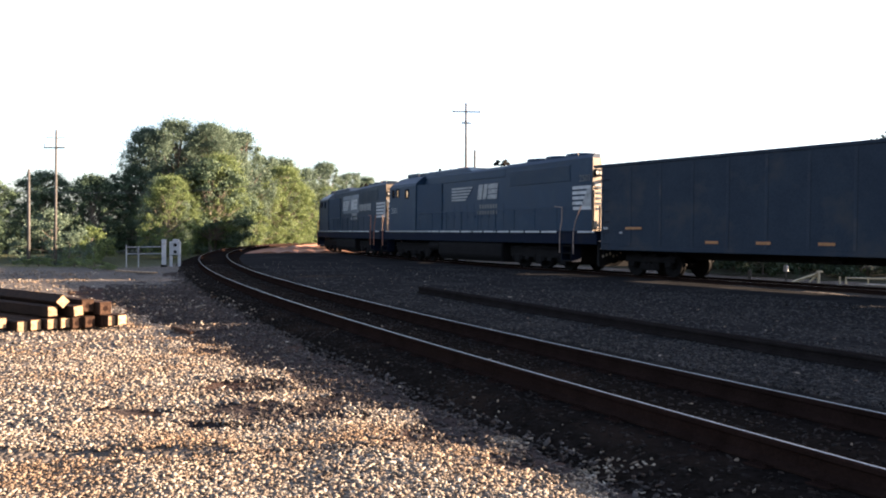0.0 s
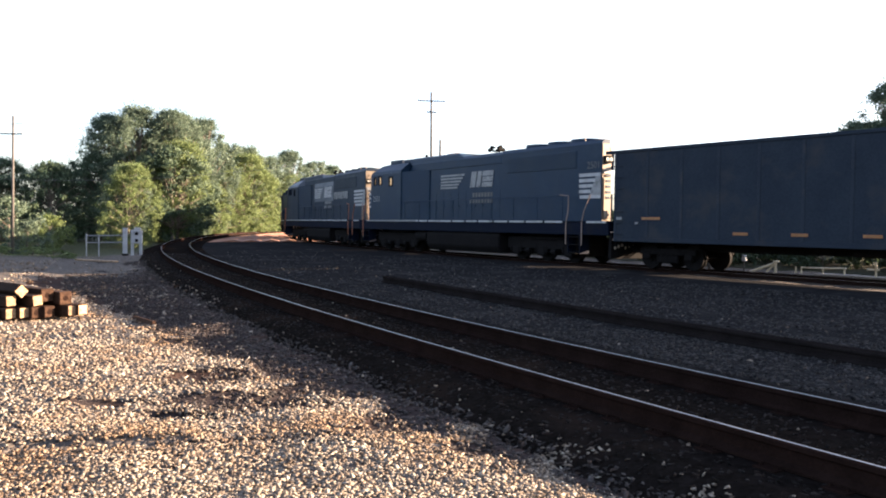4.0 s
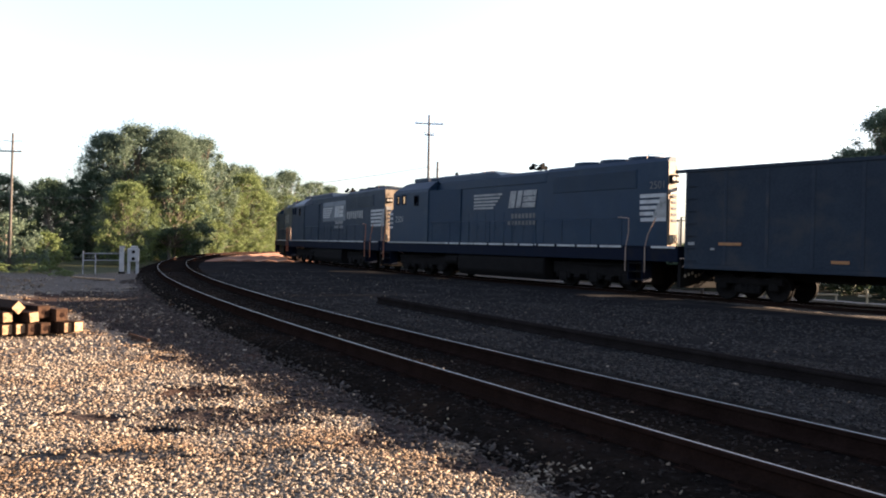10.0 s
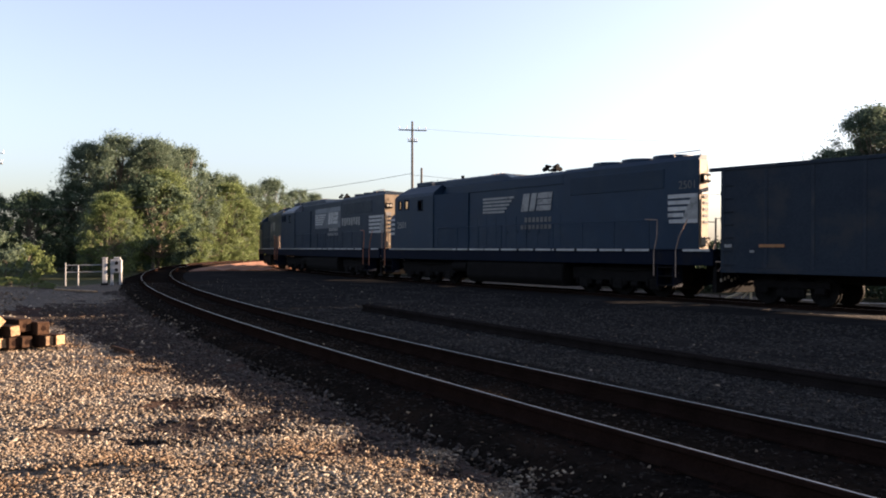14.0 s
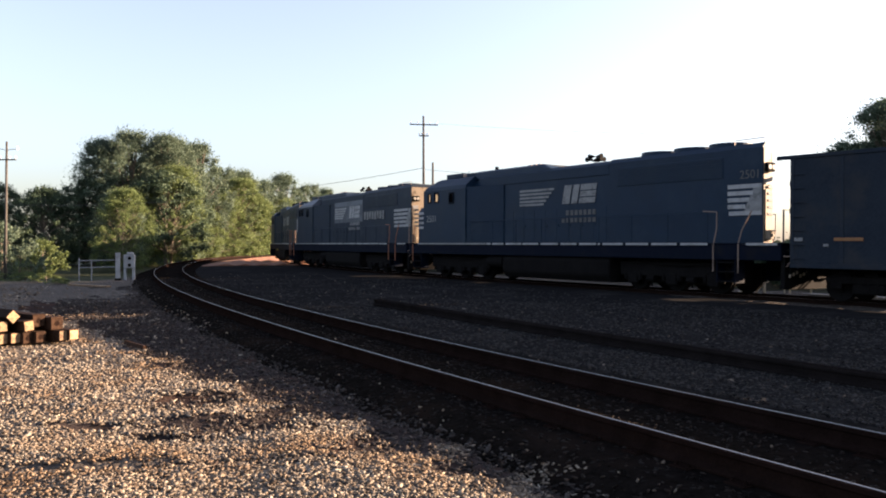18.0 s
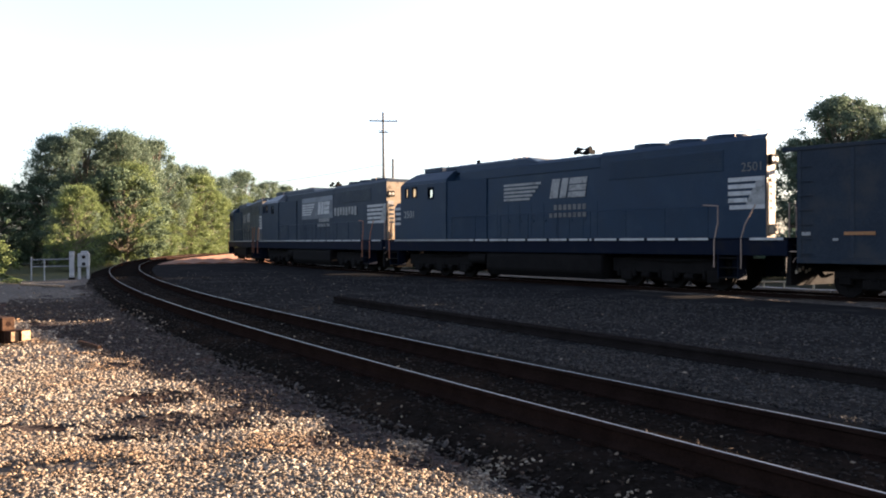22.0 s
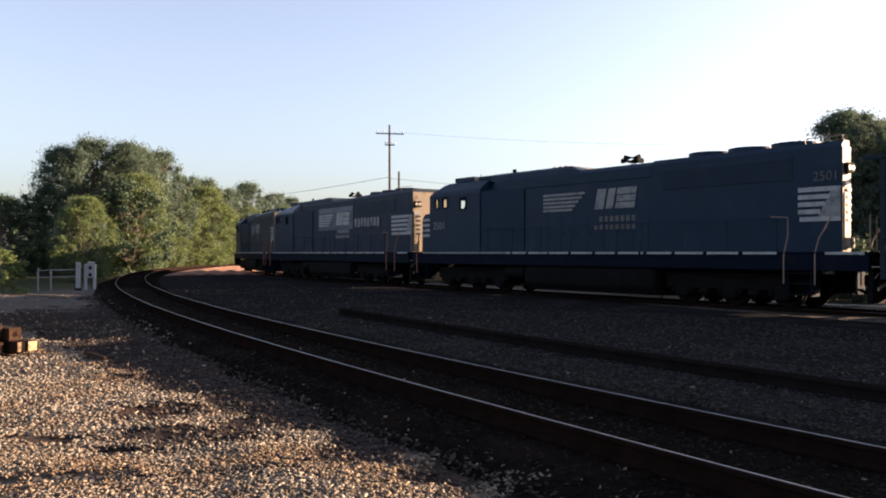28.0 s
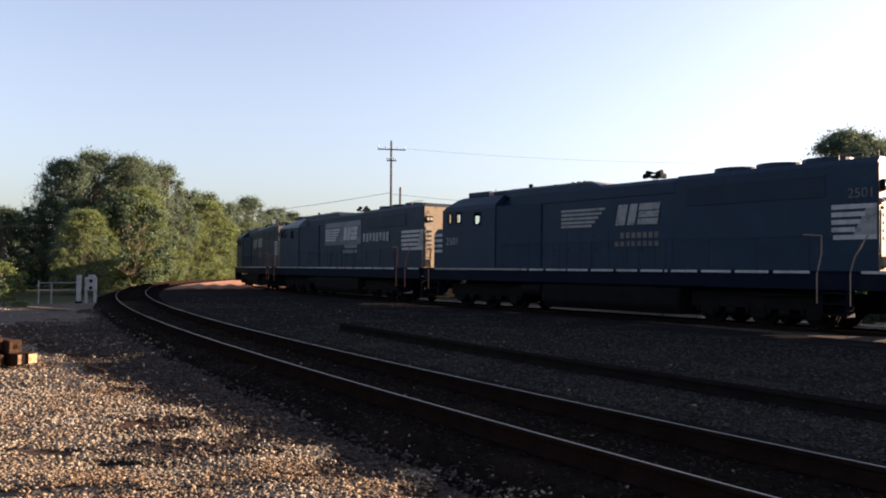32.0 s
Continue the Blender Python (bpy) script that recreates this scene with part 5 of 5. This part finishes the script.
    part("roof_hatch", prism([(-0.98, 4.2), (0.98, 4.2), (0.98, 4.58), (0.8, 4.72), (-0.8, 4.72), (-0.98, 4.58)], "x", X(7.0), X(15.3), 0.01), paint, t, "long row of roof hatches")
    hatch_ob = part("dynamic_brake_blister", prism([(-0.93, 4.60), (0.93, 4.60), (0.90, 4.84), (0.74, 4.93), (-0.74, 4.93), (-0.90, 4.84)], "x", X(10.1), X(15.58)), paint, t, "raised brake grid hatch")
    for v in hatch_ob.data.vertices:
        if v.co.z > 4.7 and v.co.x < X(11):
            v.co.x += 0.95
    # slats coloured pale where they catch the sun
    for k in range(3):
        part("grid_louvre", boxm(X(11.25 + 0.30 * k), X(11.45 + 0.30 * k), 0.50, 0.72, 4.93, 4.96), M_GRAB, hatch_ob, "louvre, sun glint in its pale colour" if k == 0 else "")
    for u in (12.3, 13.6):
        part("brake_fan", rodm((X(u), 0, 4.925), (X(u), 0, 4.965), 0.5, 0.46, 22), paint, t)
    for u in (11.7, 12.9, 14.1):
        part("hatch_seam", boxm(X(u), X(u + 0.03), -0.75, 0.75, 4.931, 4.945), M_UNDER, hatch_ob)
    part("exhaust_stack", boxm(X(9.0), X(9.8), -0.16, 0.16, 4.54, 4.72, bevel=0.02), M_UNDER, t)
    part("lifting_lug", boxm(X(14.35), X(14.55), 0.55, 0.61, 4.90, 5.08, bevel=0.01), M_UNDER, t)
    h = new("horn")
    h.parent = t
    part("bracket", boxm(X(8.36), X(8.50), 0.22, 0.34, 4.54, 4.80, bevel=0.01), M_UNDER, h)
    part("manifold", rodm((X(8.43), 0.10, 4.86), (X(8.43), 0.50, 4.86), 0.035, None, 8), M_UNDER, h)
    for dy, dz, ln, way in ((0.10, 0.0, 0.30, -1), (0.22, 0.13, 0.26, -1), (0.30, 0.02, 0.34, -1), (0.40, 0.12, 0.24, 1), (0.50, 0.0, 0.28, 1)):
        x0 = X(8.43)
        part("trumpet", rodm((x0 - 0.06 * way, dy, 4.90 + dz), (x0 + ln * way, dy, 4.92 + dz), 0.028, 0.095, 12), M_UNDER, h, "grimy grey trumpet of the horn")
    # cab: hollow, glazed on all sides
    u0, u1, z0, z1 = 15.6, 19.2, 1.654, 4.16
    cab = new("cab")
    cab.parent = t
    side_holes = [(16.56, 16.94, 3.50, 3.98), (17.88, 18.20, 3.61, 4.04), (18.54, 18.76, 3.60, 4.01)]
    for s in (1, -1):
        bm = bmesh.new()
        a, b = (1.44, 1.5) if s > 0 else (-1.5, -1.44)
        openings = side_holes if s > 0 else [(15.78, 17.25, 3.40, 4.06), (17.42, 18.98, 3.40, 4.06)]
        holed(bm, u0, u1, z0, z1, openings, lambda p, q, lo, hi: (X(p), X(q), a, b, lo, hi))
        part("side_wall", bm, paint, cab)
        for p, q, lo, hi in openings:
            w = part("window", boxm(X(p), X(q), 1.465 * s - 0.004, 1.465 * s + 0.004, lo, hi), M_GLASS, cab, "cab side window")
            ya, yb = (1.5, 1.53) if s > 0 else (-1.53, -1.5)
            fr = rounded_ring(X(p) + 0.012, X(q) - 0.012, lo + 0.012, hi - 0.012, ya, yb, 0.045, 0.15 if p < 17 else 0.07)
            part("window_frame", fr, M_FRAME, cab)
    for u, holes in ((u1, [(-1.28, -0.2, 3.40, 4.06), (0.2, 1.28, 3.40, 4.06)]), (u0, [])):
        bm = bmesh.new()
        xa, xb = (X(u) - 0.06, X(u)) if u == u1 else (X(u), X(u) + 0.06)
        holed(bm, -1.436, 1.436, z0, z1, holes, lambda p, q, lo, hi: (xa, xb, p, q, lo, hi))
        part("end_wall", bm, paint, cab)
        for p, q, lo, hi in holes:
            part("window", boxm((xa + xb) / 2 - 0.004, (xa + xb) / 2 + 0.004, p, q, lo, hi), M_GLASS, cab, "cab end window")
    roof = [(-1.5, 4.164), (1.5, 4.164), (1.46, 4.32), (1.05, 4.66), (0.75, 4.75), (-0.75, 4.75), (-1.05, 4.66), (-1.46, 4.32)]
    bm = prism(roof, "x", X(u0), X(u1))
    for v in bm.verts:
        if v.co.x > X(u1) - 0.01 and v.co.z > 4.2:
            v.co.x -= (2.0 if panel else 0.62) * min(1.0, (v.co.z - 4.16) / 0.45)
    # with panel, the roof's pale colour imitates the sky's reflection
    part("roof", bm, M_PRIMER_SHEEN if panel else paint, cab, "cab roof with sloped front")
    part("roof_box", boxm(X(16.95), X(18.35), -0.05, 0.72, 4.745, 4.97, bevel=0.03), paint, cab, "air conditioner on the cab roof")
    part("roof_duct", boxm(X(15.62), X(16.60), -0.1, 0.76, 4.745, 4.92, bevel=0.03), paint, cab)
    # added pale block for the sunlit rear of the air conditioner
    part("roof_box_lit_end", boxm(X(16.62), X(16.93), 0.1, 0.72, 4.745, 4.90, bevel=0.02), M_GRAB, cab, "roof box end with sunlight in its pale colour")
    part("aerial", rodm((X(16.75), 0.5, 4.74), (X(16.75), 0.5, 5.06), 0.014, None, 6), M_UNDER, cab)
    # nose
    part("nose", prism([(-0.98, 1.654), (0.98, 1.654), (0.98, 3.2), (0.8, 3.44), (-0.8, 3.44), (-0.98, 3.2)], "x", X(19.204), X(nose_end + 0.30), 0.03), paint, t, "low short nose")
    bars(t, "nose_stripe", M_WHITE, X(19.28), X(nose_end + 0.24), 0.984, [3.14, 2.90, 2.66, 2.42], 0.12, "white nose stripe")
    # rear end face and its stripes
    inside = -0.94 if panel else 0.51
    # rear face coloured pale, as the sun strikes it
    part("end_door", boxm(X(rear - 0.045), X(rear - 0.022), 0.56, 0.88, 1.7, 3.3, bevel=0.006), M_SUN_CREAM, t, "pale end door")
    part("end_panel", boxm(X(rear - 0.02), X(rear - 0.004), inside, 0.94, 1.66, 4.58), M_SUN_CREAM, t, "end sheet with sunlight put into its pale colour")
    for k in range(5):
        part("end_stripe", boxm(X(rear - 0.065), X(rear - 0.048), 0.56, 0.78, 2.5 + k * 0.21, 2.58 + k * 0.21), M_LOCO, t, "dark end stripe" if k == 0 else "")
    lamp = part("headlight", boxm(X(rear - 0.15), X(rear - 0.022), 0.54, 0.92, 3.84, 4.12, bevel=0.02), M_UNDER, t, "twin headlight housing")
    for y in (0.64, 0.82):
        part("lens", rodm((X(rear - 0.165), y, 3.98), (X(rear - 0.145), y, 3.98), 0.075, None, 14), M_LENS, lamp, "glass headlight lens")
    part("number_board", boxm(X(rear - 0.05), X(rear - 0.022), 0.58, 0.88, 3.45, 3.62), M_LETTER, t)
    low = part("step_lamp", boxm(X(rear - 0.2), X(rear - 0.02), 0.62, 0.86, 1.75, 2.05, bevel=0.02), M_SUN_CREAM, t, "pale lamp box by the end door")
    part("lens", rodm((X(rear - 0.22), 0.74, 1.9), (X(rear - 0.19), 0.74, 1.9), 0.06, None, 12), M_LENS, low)
    # painted marks on the camera's side and on the other
    ys = 0.982
    zs = [3.42, 3.21, 3.0, 2.79, 2.58]
    for k, z in enumerate(zs):
        a, b = (2.35 if panel else 1.72) - 0.05 * (k == 4), [rear + 0.02, rear + 0.33, rear + 0.47, rear + 0.61, rear + 0.02][k]
        part("side_stripe", boxm(X(b), X(a), ys, ys + 0.006, z - 0.065, z + 0.065), M_WHITE, t, "white safety stripe" if k == 0 else "")
    bm = bmesh.new()
    for vs in (((rear + 0.02, 3.36), (rear + 0.31, 3.36), (rear + 0.67, 2.64), (rear + 0.02, 2.64)),):
        f = [bm.verts.new((X(p), ys + 0.004, q)) for p, q in vs]
        bm.faces.new(f)
    ext = bmesh.ops.extrude_face_region(bm, geom=list(bm.faces))
    bmesh.ops.translate(bm, verts=[v for v in ext["geom"] if isinstance(v, bmesh.types.BMVert)], vec=(0, -0.012, 0))
    part("side_wedge", bm, M_LETTER, t, "grey paint wedge between the stripes")
    yh = 0.956
    if panel:
        part("primer_panel", boxm(X(7.2), X(12.4), yh + 0.016, yh + 0.024, 2.95, 4.27), M_PANEL, t, "grey repainted panel")
        part("primer_top", boxm(X(7.2), X(12.4), -0.72, 0.72, 4.552, 4.562), M_PRIMER_SHEEN, t)
        part("primer_band", boxm(X(7.3), X(12.3), yh + 0.025, yh + 0.029, 3.99, 4.26), M_PRIMER_SHEEN, t, "paler band along the hood's top")
        for k in range(8):
            part("name_bar", boxm(X(3.75 + k * 0.41), X(4.02 + k * 0.41), 0.996, 1.012, 3.02 + 0.03 * (k % 3), 3.50), M_LETTER, t)
        yh += 0.02
    if emblem:
        ink = M_WHITE if panel else M_LETTER
        for k, z in enumerate((3.83, 3.68, 3.53, 3.38, 3.24)):
            part("emblem_stripe", boxm(X(10.1 + 0.16 * k), X(12.3), yh + 0.018, yh + 0.026, z - 0.045, z + 0.045), ink, t, "worn white emblem bar" if k == 0 else "")
        for (a, b, lo, hi, sl) in ((9.45, 9.02, 3.20, 3.93, 0.16), (8.92, 8.58, 3.20, 3.93, 0.16), (8.50, 7.62, 3.70, 3.93, 0.06), (8.54, 7.66, 3.45, 3.66, 0.06), (8.58, 7.70, 3.20, 3.41, 0.06)):
            part("emblem_block", prism([(X(a) + sl, lo), (X(b) + sl, lo), (X(b), hi), (X(a), hi)], "y", yh + 0.018, yh + 0.026), ink, t, "worn white emblem block")
        for z, count in ((2.84, 7), (2.56, 8)):
            for k in range(count):
                part("name_bar", boxm(X(7.70 + k * 0.25), X(7.87 + k * 0.25), yh + 0.018, yh + 0.024, z - 0.10, z + 0.10), M_DIM if not panel else M_LETTER, t)
    if num:
        lettering(t, num, X(18.92), 1.512, 2.66, 0.46, M_LETTER, "road_number")
        lettering(t, num, X(1.28), 0.982, 3.66, 0.38, M_DIM, "road_number")
    # reflective dashes along the deck edge
    dash = [(2.05, 3.15), (3.3, 4.4), (4.55, 5.6), (5.75, 6.75), (6.9, 7.0), (7.1, 8.0), (8.15, 9.05), (9.2, 10.25), (10.4, 11.4), (11.5, 12.55), (12.7, 13.5), (13.62, 13.95), (14.0, 19.7), (-0.45, 0.62)]
    for k, (a, b) in enumerate(dash):
        part("sill_stripe", boxm(X(a), X(b), 1.532, 1.538, 1.575, 1.648), M_WHITE if k != 12 else M_LETTER, t, "white reflective sill dash" if k == 0 else "")
    # side handrails with stanchions
    for s in (1, -1):
        y = 1.48 * s
        part("side_handrail", rodm((X(2.1), y, 2.62), (X(15.2), y, 2.62), 0.016, None, 6), paint, t)
        for k in range(9):
            u = 2.1 + k * 1.6375
            part("stanchion", rodm((X(u), y, 1.65), (X(u), y, 2.62), 0.016, None, 6), paint, t)
    # stairs, corner handrails, couplers
    for s in (1, -1):
        steps(t, X(1.38), 1.5 * s, s)
        steps(t, X(nose_end - 0.45), 1.5 * s, s)
        y = 1.51 * s
        grab(t, [(X(1.85), y, 0.75), (X(1.85), y, 1.55), (X(1.72), y, 2.1), (X(1.72), y, 2.62), (X(2.25), y, 2.66)], M_GRAB if not old else M_RUSTRAIL, 0.022, "corner_handrail", "weathered corner handrail")
        grab(t, [(X(0.92), y, 0.72), (X(0.92), y, 1.6), (X(0.80), y, 2.02), (X(0.45), y, 2.62)], M_GRAB if not old else M_RUSTRAIL, 0.022, "corner_handrail")
        grab(t, [(X(nose_end - 0.05), y, 0.75), (X(nose_end - 0.05), y, 1.6), (X(nose_end - 0.25), y, 2.5)], M_RUSTRAIL, 0.022, "corner_handrail")
        grab(t, [(X(-0.52), y * 0.9, 1.65), (X(-0.52), y * 0.9, 2.62), (X(-0.52), y * 0.35, 2.62), (X(-0.52), y * 0.35, 1.65)], M_GRAB, 0.02, "end_handrail", "pale end railing")
    for yy in (1.30, 0.95, 0.60, -0.60, -1.30):
        part("end_post", rodm((X(-0.5), yy, 1.65), (X(-0.5), yy, 2.62), 0.02, None, 6), M_GRAB, t)
    part("chain", pipe([(X(-0.5), 0.6, 2.45), (X(-0.52), 0.2, 2.2), (X(-0.52), -0.2, 2.2), (X(-0.5), -0.6, 2.45)], 0.012, 5), M_GRAB, t)
    gear = new("end_gear")
    gear.parent = t
    part("uncoupling_lever", pipe([(X(-0.68), 1.42, 0.95), (X(-0.70), 1.30, 1.08), (X(-0.70), 0.25, 1.10), (X(-0.80), 0.12, 1.0)], 0.018, 6), M_GRAB, gear, "pale uncoupling lever")
    for k in range(6):
        yy = 0.42 + 0.17 * k
        part("jumper_hose", pipe([(X(-0.60), yy, 1.44), (X(-0.72), yy, 1.40), (X(-0.78), yy + 0.02, 1.12), (X(-0.72), yy + 0.03, 0.82 - 0.05 * (k % 3))], 0.026, 6), M_UNDER, gear)
        part("hose_end", rodm((X(-0.72), yy + 0.03, 0.83 - 0.05 * (k % 3)), (X(-0.71), yy + 0.03, 0.73 - 0.05 * (k % 3)), 0.036, None, 8), M_SUN_CREAM, gear)
    part("step_plate", boxm(X(-0.80), X(-0.60), 0.95, 1.45, 1.24, 1.27), M_GRAB, gear, "pale worn end step")
    grab(t, [(X(1.6), 0.80, 4.73), (X(1.6), 0.80, 4.90), (X(0.5), 0.80, 4.90), (X(0.5), 0.80, 4.73)], M_GRAB, 0.014, "roof_rail")
    part("pilot", prism([(X(-0.6), 0.28), (X(-0.45), 0.28), (X(-0.5), 1.24), (X(-0.62), 1.24)], "y", -1.4, 1.4), M_UNDER, t, "grimy pilot plate")
    coupler(t, X(-0.62), -1)
    coupler(t, X(nose_end + 0.36), 1)
    return t


def gondola(label):
    """A high-sided coal gondola, 14.5 m long; x = 0 lies 8 m ahead of u = 0."""
    t = thing("gondola_car", label, "freight car", "train")
    X = lambda u: u - 8.0
    a, b = 4.3, 18.75
    for s in (1, -1):
        y0, y1 = (1.49, 1.54) if s > 0 else (-1.54, -1.49)
        part("side_sheet", boxm(X(a), X(b), y0, y1, 1.08, 4.05), M_CAR, t, "tall grimy dark side sheet")
        part("top_rail", boxm(X(a - 0.42), X(b + 0.42), y0 - 0.03, y1 + 0.03, 4.054, 4.17, bevel=0.015), M_CAR, t)
        part("bottom_sill", boxm(X(a), X(b), y0 - 0.02, y1 + 0.02, 0.93, 1.076, bevel=0.01), M_CAR, t)
        ribs = 11
        for k in range(ribs):
            u = a + 0.08 + (b - a - 0.16) * k / (ribs - 1)
            o = (y1, y1 + 0.016) if s > 0 else (y0 - 0.016, y0)
            part("rib", boxm(X(u) - 0.05, X(u) + 0.05, o[0], o[1], 1.08, 4.05, bevel=0.008), M_RIB, t)
    for u in (a, b):
        v = u + (0.04 if u == a else -0.04)
        part("end_sheet", boxm(X(v) - 0.03, X(v) + 0.03, -1.486, 1.486, 1.0, 4.05), M_CAR, t)
        for z in (1.7, 2.5, 3.3):
            s = 1 if u == b else -1
            x = X(v) + 0.03 * s
            part("end_rib", boxm(min(x, x + 0.09 * s), max(x, x + 0.09 * s), -1.45, 1.45, z, z + 0.14, bevel=0.01), M_CAR, t)
    part("floor", boxm(X(a), X(b), -1.486, 1.486, 1.02, 1.12), M_CAR, t)
    part("load", heap(X(a) + 0.1, X(b) - 0.1), M_UNDER, t, "heaped dark load just above the rim")
    part("centre_sill", boxm(X(a) - 0.25, X(b) + 0.25, -0.22, 0.22, 0.66, 0.98, bevel=0.02), M_UNDER, t)
    for u in (17.05, 13.55, 11.6, 9.5, 6.0):
        z = 1.75 if u in (17.05, 6.0) else 1.28
        w = 0.40 if u == 17.05 else 0.26
        part("reflector", boxm(X(u - w), X(u + w), 1.566, 1.572, z - 0.045, z + 0.045), M_REFLECT, t, "orange reflective strip")
    part("data_plate", boxm(X(18.35), X(18.6), 1.566, 1.572, 1.70, 1.80), M_LETTER, t, "pale stencil plate")
    part("data_plate", boxm(X(17.6), X(17.75), 1.566, 1.572, 1.55, 1.62), M_LETTER, t)
    # ladders, brake gear, trucks
    for u in (18.5, 4.55):
        for k in range(7):
            part("ladder_rung", rodm((X(u) - 0.2, 1.60, 1.2 + 0.4 * k), (X(u) + 0.2, 1.60, 1.2 + 0.4 * k), 0.014, None, 6), M_CAR, t)
    part("brake_cylinder", rodm((X(9.6), 0.5, 0.82), (X(10.5), 0.5, 0.82), 0.16, None, 14), M_UNDER, t)
    part("brake_rod", rodm((X(7.8), 0.35, 0.70), (X(15.2), 0.35, 0.66), 0.022, None, 6), M_UNDER, t)
    for u in (16.75, 6.3):
        tr = new("truck")
        tr.parent = t
        bm = bmesh.new()
        for y in (-1.05, 0.93):
            box(bm, X(u) - 1.2, X(u) + 1.2, y, y + 0.12, 0.50, 0.72, 0.03)
            box(bm, X(u) - 0.45, X(u) + 0.45, y, y + 0.12, 0.22, 0.5, 0.04)
            for dx in (-0.22, 0, 0.22):
                rod(bm, (X(u) + dx, y + 0.06, 0.26), (X(u) + dx, y + 0.06, 0.52), 0.075, None, 9)
            for dx in (-0.89, 0.89):
                box(bm, X(u) + dx - 0.16, X(u) + dx + 0.16, y - 0.02, y + 0.14, 0.34, 0.58, 0.03)
        box(bm, X(u) - 0.2, X(u) + 0.2, -0.9, 0.9, 0.5, 0.8, 0.03)
        part("side_frame", bm, M_UNDER, tr)
        for dx in (-0.89, 0.89):
            wheelset(tr, X(u) + dx, 0.42)
    coupler(t, X(b) + 0.25, 1)
    coupler(t, X(a) - 0.25, -1)
    return t


def heap(x0, x1):
    bm = bmesh.new()
    n, m = 40, 8
    g = []
    for i in range(n + 1):
        row = []
        for j in range(m + 1):
            x, y = x0 + (x1 - x0) * i / n, -1.48 + 2.96 * j / m
            edge = min(1.0, min(j, m - j) / 2.5) * min(1.0, min(i, n - i) / 2)
            z = 3.85 + 0.24 * edge * (0.75 + 0.5 * noise.noise((x * 0.9, y * 1.3, 2.0))) if edge else 3.85
            row.append(bm.verts.new((x, y, z)))
        g.append(row)
    for i in range(n):
        for j in range(m):
            bm.faces.new((g[i][j], g[i + 1][j], g[i + 1][j + 1], g[i][j + 1]))
    return bm


LOCO_A = locomotive("black diesel locomotive with white stripes and worn lettering", M_LOCO, False, "2501")
LOCO_B = locomotive("faded black diesel locomotive with grey repainted hood panel", M_LOCO_OLD, True, "", 20.25, True, True)
LOCO_C = locomotive("black diesel locomotive leading at the far end", M_LOCO, True, "", 20.25, True, False)
CAR_1 = gondola("high-sided dark coal gondola with orange reflectors")
CAR_2 = gondola("second high-sided dark coal gondola, grimy")
CAR_3 = gondola("third high-sided dark coal gondola, grimy")



build_stones()


# ---------------------------------------------------------------- what moves
PITCH = 21.54


def travel(t):
    """Metres along the track still ahead of the place where the train started its reading; it backs towards the camera and slows."""
    return 4.2788e-06 * t ** 4 - 2.454887e-04 * t ** 3 + 1.0989076e-02 * t ** 2 - 0.6945064 * t + 13.078


def at(s):
    x, y, h = line_b(s)
    return Matrix.Translation((x, y, 0.003)) @ Matrix.Rotation(h, 4, "Z")


def motions():
    times = [0.5 * k for k in range(65)]
    for ob, ahead in ((LOCO_A, 0.0), (LOCO_B, PITCH), (LOCO_C, 2 * PITCH + 0.3), (CAR_1, -19.5), (CAR_2, -35.3), (CAR_3, -51.1)):
        walk(ob, [(t, at(travel(t) + ahead + 8.0)) for t in times])
    for ob, x, r in WHEELS:
        walk(ob, [(t, Matrix.Translation((x, 0, r)) @ Matrix.Rotation((travel(t) - travel(0)) / r, 4, "Y")) for t in times])


motions()
